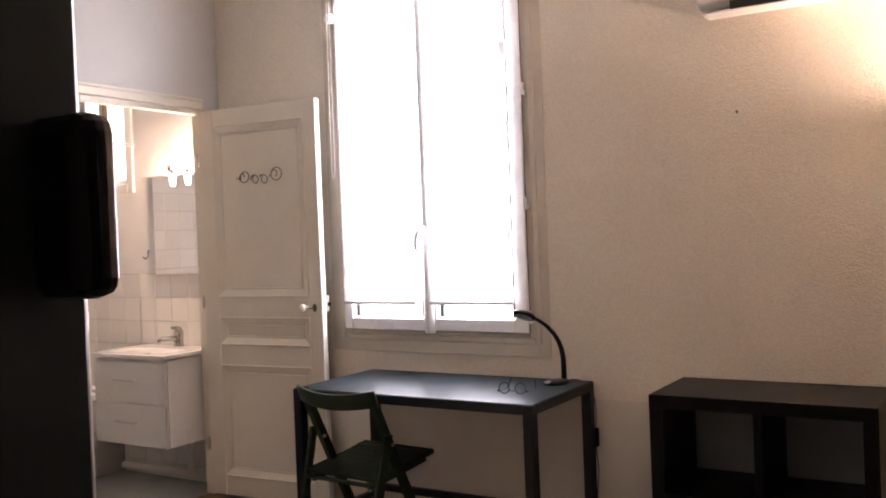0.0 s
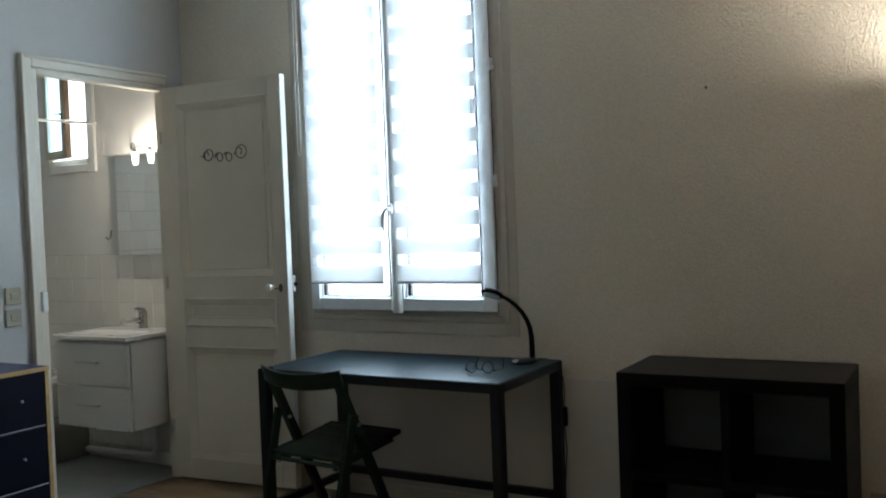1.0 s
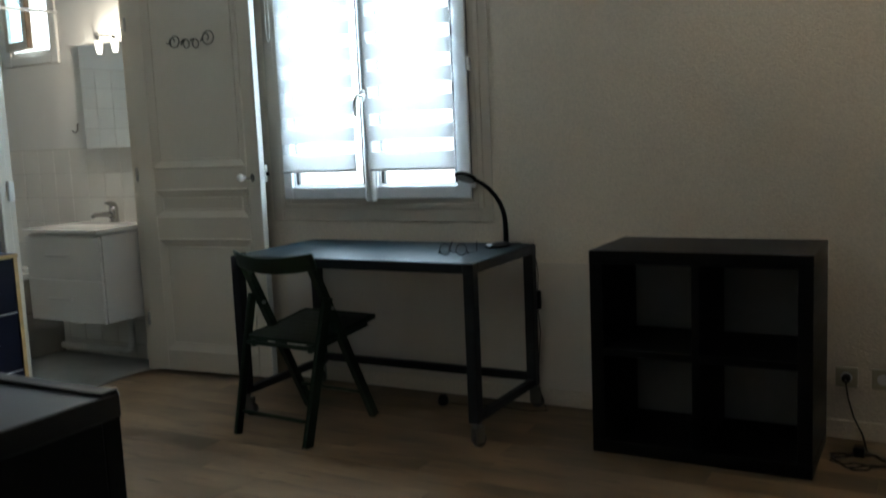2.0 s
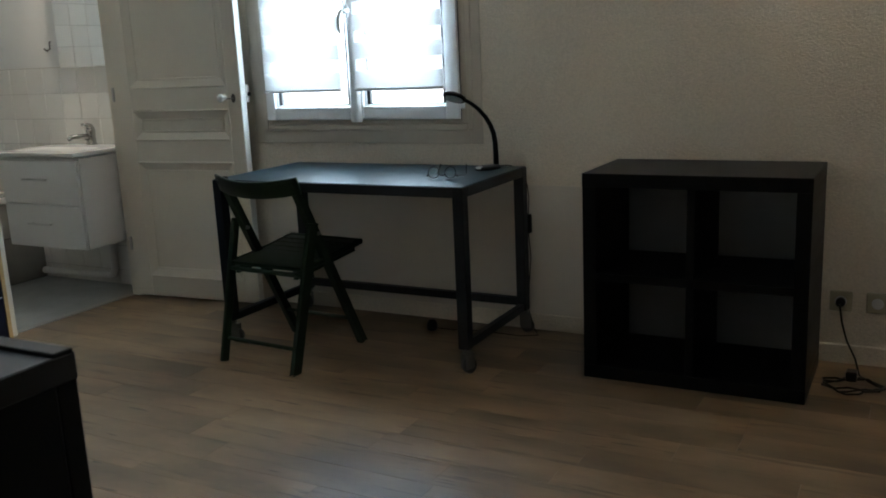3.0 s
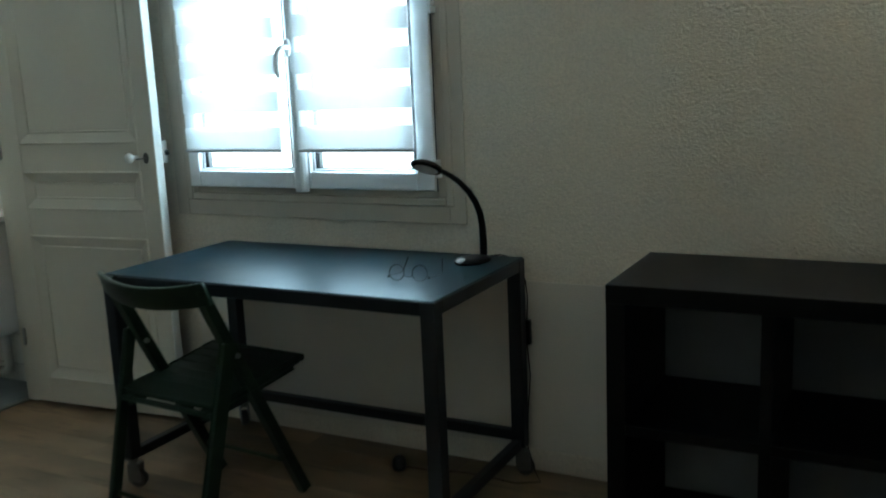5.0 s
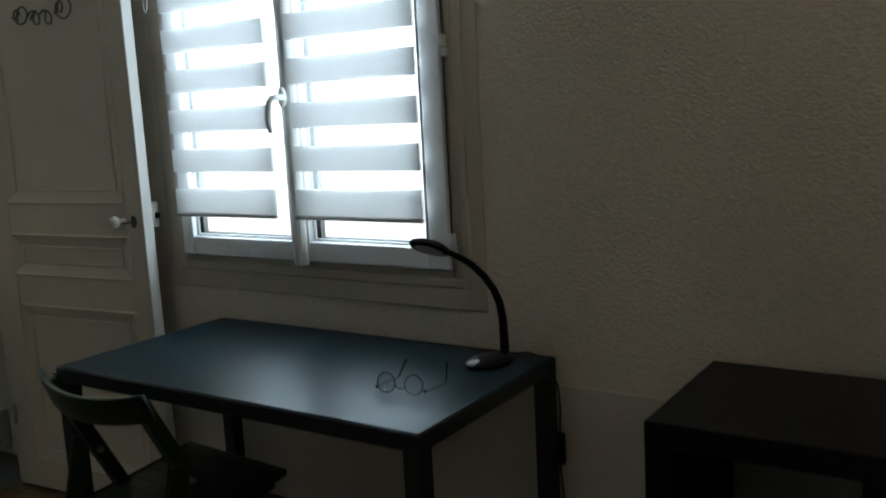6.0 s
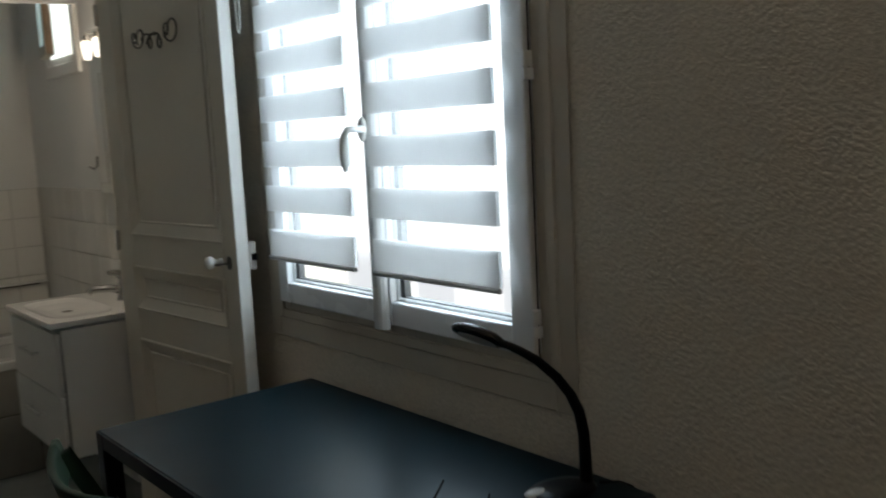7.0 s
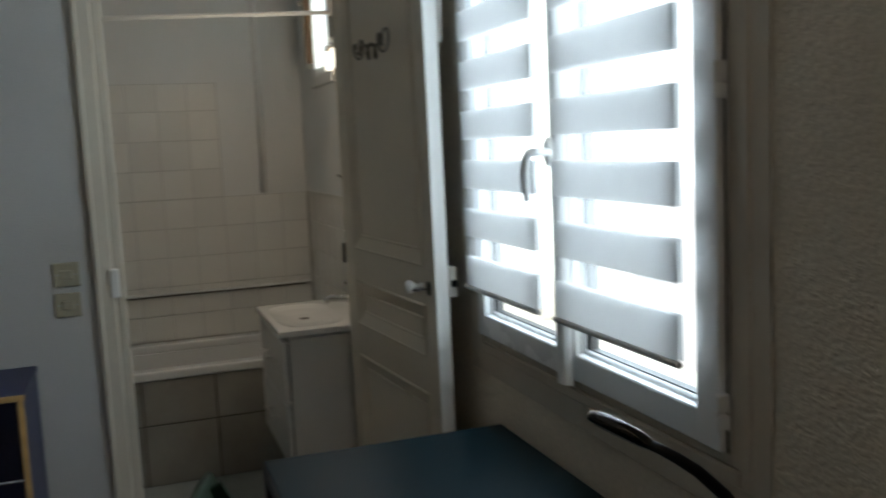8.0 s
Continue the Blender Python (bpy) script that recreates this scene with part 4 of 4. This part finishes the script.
for z0, z1 in ((0.03, 0.525), (0.528, 1.028)):
    fl = part("flap_door", box(KX0, KX1 - 0.0006, KY1 - 0.0195, KY1 - 0.0012, z0, z1, 0.001), BLACKBROWN, cabinet)
    part("pull", box(-1.11, -0.99, KY1 - 0.002, KY1 + 0.012, z1 - 0.05, z1 - 0.035, 0.003), STEEL, fl)

# ---- entrance door ----
# frame coloured black in place of the unlit hall's darkness
frame_e = thing("entrance_frame", pose(-0.1, 0.84, 0), "entrance door frame, hall darkness put into its black colour", "door frame", kind="structure")
part("jamb", box(-0.72, -0.655, 0.765, 0.897, 0.0, 2.13, 0.004), BLACKDOOR, frame_e)
part("stop", box(-0.72, -0.461, 0.690, 0.765, 0.0, 2.13, 0.005), BLACKDOOR, frame_e)
part("jamb", box(0.34, 0.39, 0.70, 0.897, 0.0, 2.13, 0.004), BLACKDOOR, frame_e)
part("head", box(-0.655, 0.34, 0.70, 0.897, 2.085, 2.13, 0.004), BLACKDOOR, frame_e)
part("latch_keep", box(-0.500, -0.423, 0.733, 0.758, 1.380, 1.472, 0.010, seg=3), BLACKPLASTIC, frame_e, "black rounded lock keep")
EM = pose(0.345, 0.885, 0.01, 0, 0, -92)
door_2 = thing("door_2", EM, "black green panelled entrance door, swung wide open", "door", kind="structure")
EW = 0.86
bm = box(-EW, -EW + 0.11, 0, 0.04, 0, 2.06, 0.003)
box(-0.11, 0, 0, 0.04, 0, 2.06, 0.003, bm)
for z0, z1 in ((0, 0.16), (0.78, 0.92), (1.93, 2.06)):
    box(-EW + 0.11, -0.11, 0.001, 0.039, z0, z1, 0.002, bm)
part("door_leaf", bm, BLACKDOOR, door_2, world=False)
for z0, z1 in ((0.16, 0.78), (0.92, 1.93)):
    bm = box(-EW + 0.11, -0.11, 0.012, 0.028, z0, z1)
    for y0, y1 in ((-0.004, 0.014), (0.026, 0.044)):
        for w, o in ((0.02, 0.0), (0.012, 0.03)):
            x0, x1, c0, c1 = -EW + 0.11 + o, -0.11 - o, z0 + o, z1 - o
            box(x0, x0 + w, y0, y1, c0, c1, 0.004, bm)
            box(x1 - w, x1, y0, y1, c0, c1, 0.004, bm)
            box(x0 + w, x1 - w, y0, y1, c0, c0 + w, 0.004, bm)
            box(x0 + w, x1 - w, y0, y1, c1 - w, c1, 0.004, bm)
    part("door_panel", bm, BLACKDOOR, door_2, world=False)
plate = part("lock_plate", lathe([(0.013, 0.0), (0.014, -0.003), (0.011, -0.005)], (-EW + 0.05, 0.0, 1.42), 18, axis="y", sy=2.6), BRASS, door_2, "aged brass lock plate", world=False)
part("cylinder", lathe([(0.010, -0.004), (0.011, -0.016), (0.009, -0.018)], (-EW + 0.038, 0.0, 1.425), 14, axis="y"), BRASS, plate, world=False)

# ---- air conditioner ----
ac = thing("air_conditioner", pose(-0.68, WY, 2.28), "white wall mounted air conditioner, off", "air conditioner")
bm = bmesh.new()
prof = [(0.0, 0.0), (-0.06, -0.004), (-0.13, 0.012), (-0.185, 0.05), (-0.20, 0.12), (-0.195, 0.24), (-0.16, 0.275), (0.0, 0.28)]
ends = []
for x, sh in ((-1.062, 0.010), (-1.052, 0.0), (-0.285, 0.0), (-0.275, 0.010)):
    ends.append([bm.verts.new((x, WY + y * (1 - sh * 4), 2.266 + sh + z * (1 - sh * 6))) for y, z in prof])
for r0, r1 in zip(ends, ends[1:]):
    for k in range(len(prof)):
        bm.faces.new((r0[k], r0[(k + 1) % len(prof)], r1[(k + 1) % len(prof)], r1[k]))
bm.faces.new(ends[0])
bm.faces.new(ends[-1][::-1])
part("casing", bm, WHITEPLASTIC, ac)
# dark slab paints the shade of the outlet recess
part("outlet", box(-0.93, -0.33, WY - 0.16, WY - 0.075, 2.264, 2.296), DARKGAP, ac, "dark slab for the shade in the air outlet slot")
part("louvre", box(-1.025, -0.335, WY - 0.158, WY - 0.09, 2.257, 2.262, 0.002), WHITEPLASTIC, ac)

# ---- wall sconce ----
sconce = thing("wall_sconce", pose(0.12, WY, 1.72), "frosted glass half bowl wall sconce, lit", "wall lamp")
bm = bmesh.new()
N = 20
rings = []
for r, z in ((0.115, 1.803), (0.108, 1.738), (0.078, 1.698), (0.03, 1.68)):
    rings.append([bm.verts.new((0.12 + r * math.cos(a), WY - 0.001 - r * 1.5 * math.sin(a), z)) for a in [math.pi * i / N for i in range(N + 1)]])
for r0, r1 in zip(rings, rings[1:]):
    for k in range(N):
        bm.faces.new((r0[k], r0[k + 1], r1[k + 1], r1[k]))
bm.faces.new(rings[-1])
bmesh.ops.solidify(bm, geom=bm.faces[:], thickness=0.004)
part("bowl", bm, BOWLGLASS, sconce, smooth=True)
part("bulb", lathe([(0.006, 1.71), (0.009, 1.73), (0.012, 1.743), (0.009, 1.756)], (0.12, 4.12, 0), 14), BULBGLASS, sconce, "glowing warm bulb", smooth=True)

# ---- bathroom ----
van = thing("vanity_unit", pose(-4.31, 4.03, 0.3), "white wall hung vanity unit with two drawers", "vanity")
VX0, VX1, VY0, VY1 = -4.568, -3.968, 3.814, WY - 0.008
part("body", box(VX0, VX1, VY0 + 0.024, VY1, 0.302, 0.786, 0.002), VANITY, van)
for z0, z1 in ((0.302, 0.5355), (0.5415, 0.775)):
    d = part("drawer", box(VX0, VX1, VY0, VY0 + 0.0175, z0, z1, 0.002), VANITY, van)
    zc = z1 - 0.102
    # dark block paints the shade between drawer front and body
    part("drawer_gap_shade", box(VX0 + 0.012, VX1 - 0.012, VY0 + 0.0175, VY0 + 0.025, z0 + 0.01, z1 - 0.01), DARKGAP, d, "dark block for the shade behind the drawer front")
    hb = tube([(-4.356, VY0 + 0.001, zc), (-4.356, VY0 - 0.022, zc)], 0.004, 8)
    tube([(-4.206, VY0 + 0.001, zc), (-4.206, VY0 - 0.022, zc)], 0.004, 8, hb)
    tube([(-4.371, VY0 - 0.024, zc), (-4.191, VY0 - 0.024, zc)], 0.006, 8, hb)
    part("bar_handle", hb, BRUSHED, d, "brushed chrome bar handle")
bx0, bx1, by0, by1, bz = VX0 - 0.006, VX1 + 0.004, VY0 - 0.010, VY1, 0.818
wash = thing("wash_basin", pose(-4.31, 4.03, bz - 0.02), "white ceramic wash basin on the vanity", "wash basin")
basin = bmesh.new()
cx, cy, NB = (bx0 + bx1) / 2, by0 + 0.150, 40
rings = []
for rx, ry, dz, square in ((0, 0, -0.022, 1), (0, 0, -0.003, 1), (-0.003, -0.003, 0.0, 1), (0.255, 0.125, 0.0, 0), (0.245, 0.117, -0.003, 0), (0.20, 0.092, -0.010, 0), (0.10, 0.05, -0.0165, 0), (0.024, 0.024, -0.018, 0)):
    ring = []
    for k in range(NB):
        a = 2 * math.pi * k / NB
        if square:
            s = 1 / max(abs(math.cos(a)), abs(math.sin(a)))
            ring.append(basin.verts.new(((bx0 + bx1) / 2 + math.cos(a) * s * ((bx1 - bx0) / 2 + rx), (by0 + by1) / 2 + math.sin(a) * s * ((by1 - by0) / 2 + ry), bz + dz)))
        else:
            c_, s_ = math.cos(a), math.sin(a)
            ring.append(basin.verts.new((cx + rx * math.copysign(abs(c_) ** 0.55, c_), cy + ry * math.copysign(abs(s_) ** 0.55, s_), bz + dz)))
    rings.append(ring)
for r0, r1 in zip(rings, rings[1:]):
    for k in range(NB):
        basin.faces.new((r0[k], r0[(k + 1) % NB], r1[(k + 1) % NB], r1[k]))
basin.faces.new(rings[0][::-1])
basin.faces.new(rings[-1])
part("bowl", basin, ENAMEL, wash)
part("drain", lathe([(0.020, -0.0178), (0.021, -0.015), (0.012, -0.014)], (cx, cy, bz), 18), CHROME, wash, "chrome drain ring")
tap = thing("basin_tap", pose(-4.245, 4.175, 0.818), "chrome single lever basin mixer tap", "tap")
part("body", lathe([(0.030, 0.818), (0.029, 0.824), (0.025, 0.83), (0.024, 0.875), (0.027, 0.90), (0.022, 0.915)], (-4.245, 4.175, 0), 18), CHROME, tap, smooth=True)
part("spout", tube([(-4.245, 4.175, 0.858), (-4.255, 4.13, 0.870), (-4.272, 4.065, 0.872), (-4.276, 4.045, 0.860)], [0.019, 0.017, 0.014, 0.012], 10), CHROME, tap, smooth=True)
part("lever", tube([(-4.245, 4.175, 0.908), (-4.244, 4.170, 0.922), (-4.242, 4.15, 0.932), (-4.239, 4.115, 0.938)], [0.024, 0.021, 0.014, 0.008], 10), CHROME, tap, smooth=True)
solo("waste_pipe", tube([(-4.165, 4.155, 0.303), (-4.165, 4.155, 0.11), (-4.18, 4.158, 0.082), (-4.21, 4.16, 0.072), (-4.50, 4.165, 0.062), (-4.79, 4.17, 0.055)], 0.020, 12), WHITEPLASTIC, "white plastic waste pipe under the vanity", "pipe", smooth=True)

mir = thing("mirror_cabinet", pose(-4.30, WY, 1.25), "white mirrored bathroom cabinet above the basin", "mirror cabinet")
part("carcass", box(-4.443, -4.070, WY - 0.029, WY, 1.256, 1.833, 0.002), WHITEPLASTIC, mir)
part("mirror_door", box(-4.447, -4.066, WY - 0.042, WY - 0.031, 1.250, 1.840, 0.0015), MIRROR, mir, "mirror fronted door")

vl = thing("vanity_light", pose(-4.25, WY, 1.87), "two arm chrome wall light with lit glass shades", "wall lamp")
part("plate", box(-4.335, -4.305, WY - 0.018, WY, 1.875, 1.912, 0.003), STEEL, vl)
part("arm", tube([(-4.32, WY - 0.016, 1.895), (-4.29, WY - 0.05, 1.905), (-4.148, WY - 0.140, 1.872), (-4.022, WY - 0.145, 1.858)], 0.004, 8), CHROME, vl)
for sx in (-4.148, -4.022):
    part("shade", lathe([(0.018, 1.838), (0.0205, 1.828), (0.018, 1.795), (0.013, 1.770)], (sx, WY - 0.145, 0), 16), SHADEGLASS, vl, "glowing frosted glass shade", smooth=True).visible_shadow = False
    part("socket", lathe([(0.010, 1.837), (0.014, 1.842), (0.010, 1.862)], (sx, WY - 0.145, 0), 12), CHROME, vl)
hook = solo("wall_hook", tube([(-4.545, WY, 1.40), (-4.545, WY - 0.012, 1.40), (-4.545, WY - 0.014, 1.36), (-4.550, WY - 0.03, 1.348), (-4.557, WY - 0.045, 1.362)], 0.005, 8), IRON, "small metal wall hook beside the mirror", "hook")

# tub
TX0, TX1, TY0, TY1 = -5.49, -4.84, 2.62, WY - 0.008
tub = thing("bathtub", pose(-5.16, 3.4, 0), "white enamelled built in bathtub with a tiled front", "bathtub")
bm = bmesh.new()
for x0, x1, y0, y1 in ((TX0, TX0 + 0.07, TY0, TY1), (TX1 - 0.065, TX1 + 0.008, TY0, TY1), (TX0 + 0.07, TX1 - 0.065, TY0, TY0 + 0.09), (TX0 + 0.07, TX1 - 0.065, TY1 - 0.09, TY1)):
    box(x0, x1, y0, y1, 0.485, 0.527, 0.010, bm, 3)
part("rim", bm, ENAMEL, tub, smooth=False)
bm = box(TX0 + 0.06, TX1 - 0.05, TY0 + 0.08, TY1 - 0.08, 0.10, 0.13)
box(TX0 + 0.05, TX0 + 0.075, TY0 + 0.08, TY1 - 0.08, 0.10, 0.486, 0, bm)
box(TX1 - 0.075, TX1 - 0.05, TY0 + 0.08, TY1 - 0.08, 0.10, 0.486, 0, bm)
box(TX0 + 0.07, TX1 - 0.07, TY0 + 0.07, TY0 + 0.095, 0.10, 0.486, 0, bm)
box(TX0 + 0.07, TX1 - 0.07, TY1 - 0.095, TY1 - 0.07, 0.10, 0.486, 0, bm)
part("basin", bm, ENAMEL, tub)
front = part("front_panel", box(TX1 - 0.045, TX1 - 0.009, TY0, TY1, 0.0, 0.485), GROUTSHADE, tub)
for z0, z1 in ((0.004, 0.276), (0.282, 0.484)):
    pt = mesh_of("panel_tile", box(0, 0.008, 0.003, 0.317, 0.0, z1 - z0, 0.002), PANELTILE)
    y = 3.631 - 0.32 * 3
    while y < TY1 - 0.02:
        o = new("panel_tile", pt if y < TY1 - 0.33 else mesh_of("panel_tile", box(0, 0.008, 0.003, TY1 - y - 0.003, 0.0, z1 - z0, 0.002), PANELTILE))
        o.parent = front
        o.location = Vector((TX1 - 0.0095, y, z0)) - WORLD[tub.name].translation
        y += 0.32
rail = solo("shower_rail", tube([(-4.64, 2.5, 2.012), (-4.65, WY, 2.062)], 0.009, 10), WHITEPLASTIC, "white shower curtain rail above the tub", "rail", smooth=True)
solo("wall_pipe", tube([(-5.488, 4.005, 1.262), (-5.488, 4.005, H)], 0.016, 12), BATHWALL, "white painted pipe running up the wall", "pipe", smooth=True)

# bathroom window with one leaf open
wb = thing("window_2", pose(-4.92, WY, 1.77), "small painted bathroom window, one leaf open", "window", kind="structure")
part("window_frame", u_frame(-5.135, -4.65, 1.768, 2.553, 0.055, WY - 0.022, WY - 0.001, 0.004), BATHWALL, wb)
part("inner_frame", u_frame(-5.085, -4.695, 1.823, 2.493, 0.032, WY - 0.012, WY + 0.06, 0.003), BATHWALL, wb)
LM = pose(-5.07, WY - 0.012, 1.858, 0, 0, -11)
bm = box(0, 0.045, -0.04, 0, 0, 0.60, 0.003)
box(0.225, 0.27, -0.04, 0, 0, 0.60, 0.003, bm)
box(0.045, 0.225, -0.039, -0.001, 0, 0.05, 0.003, bm)
box(0.045, 0.225, -0.039, -0.001, 0.555, 0.60, 0.003, bm)
bmesh.ops.transform(bm, matrix=LM, verts=bm.verts)
leaf = part("open_leaf", bm, PAINT, wb)
bm = box(0.2705, 0.276, -0.038, -0.002, 0.0, 0.60, 0.001)
bmesh.ops.transform(bm, matrix=LM, verts=bm.verts)
part("worn_edge", bm, BROWNWOOD, leaf, "worn brown wooden edge")
bm = box(0.045, 0.225, -0.021, -0.017, 0.05, 0.555)
bmesh.ops.transform(bm, matrix=LM, verts=bm.verts)
part("pane", bm, FROST, leaf, "frosted bluish pane").visible_shadow = False
bm = lathe([(0.008, 0.0), (0.008, -0.02), (0.006, -0.022)], (0.248, -0.04, 0.27), 12, axis="y")
tube([(0.248, -0.057, 0.27), (0.185, -0.061, 0.272)], 0.005, 8, bm)
bmesh.ops.transform(bm, matrix=LM, verts=bm.verts)
part("catch", bm, STEEL, leaf)

# ---- tiles ----
backing = tagged(new("tile_backing", mesh_of("tile_backing", box(-5.505, -3.945, WY - 0.005, WY + 0.001, 0.0, 1.257), GROUT)), "grouted tile bed on the bathroom wall", "wall", kind="structure")
backing_far = tagged(new("tile_backing", mesh_of("tile_backing", box(-5.505, -5.500, 2.5, WY - 0.005, 0.45, 1.253), GROUT)), "grouted tile bed behind the tub", "wall", kind="structure")
backing_hi = tagged(new("tile_backing", mesh_of("tile_backing", box(-5.505, -5.500, 2.5, 3.795, 1.2535, 1.836), GROUT)), "grouted tile bed of the shower corner", "wall", kind="structure")


def tiles(parent, size_u, size_z, u0, u1, tops, along, level):
    cache = {}
    for zi, (z0, z1) in enumerate(tops):
        u = u0
        while u < u1 - 0.02:
            w = min(size_u, u1 - u)
            k = (round(w, 3), round(z1 - z0, 3))
            if k not in cache:
                g = 0.0016
                b = box(g, w - g, -0.006, 0.0, g, z1 - z0 - g, 0.0015) if along == "x" else box(0.0, 0.006, g, w - g, g, z1 - z0 - g, 0.0015)
                cache[k] = mesh_of("tile", b, TILE)
            o = new("tile", cache[k])
            o.parent = parent
            o.location = (u, level, z0) if along == "x" else (level, u, z0)
            u += size_u


tiles(backing, 0.144, 0.146, -5.365, -3.946, [(1.108, 1.254), (0.962, 1.108), (0.816, 0.962), (0.670, 0.816), (0.524, 0.670), (0.378, 0.524), (0.232, 0.378), (0.086, 0.232), (0.0, 0.086)], "x", WY - 0.005)
tiles(backing_far, 0.148, 0.15, 3.495 - 0.148 * 6, WY - 0.012, [(1.104, 1.252), (0.956, 1.104), (0.808, 0.956), (0.660, 0.808), (0.53, 0.660)], "y", -5.500)
tiles(backing_hi, 0.148, 0.15, 3.495 - 0.148 * 6, 3.79, [(1.696, 1.834), (1.548, 1.696), (1.400, 1.548), (1.254, 1.400)], "y", -5.500)
# shadow below the ledge, built as a thin dark strip
solo("ledge_shadow", box(-5.496, -5.480, 2.62, WY - 0.05, 0.7605, 0.7665, 0.001), GROUTSHADE, "dark strip for the shadow under the tile ledge", "trim", kind="structure")
ledge = solo("tub_ledge", box(-5.494, -5.472, 2.62, WY - 0.012, 0.767, 0.779, 0.003), ENAMEL, "thin white tile ledge above the tub", "trim", kind="structure")

# ---- floor planks ----
random.seed(4)
PW = 0.138
cache = {}
y = 0.80
while y < WY:
    w = min(PW, WY - y)
    x = -3.945 - random.random() * 0.9
    while x < 0.55:
        length = random.choice((0.62, 0.78, 0.94, 1.18))
        x0, x1 = max(x, -3.945), min(x + length, 0.55)
        if x1 - x0 > 0.03 and w > 0.02:
            k = (round(x1 - x0, 3), round(w, 3))
            if k not in cache:
                cache[k] = mesh_of("plank", box(0.0004, x1 - x0 - 0.0004, 0.0005, w - 0.0005, -0.012, 0.0, 0.0002), OAK)
            o = new("plank", cache[k])
            o.parent = floor
            o.location = (x0, y, 0.0)
        x += length
    y += PW
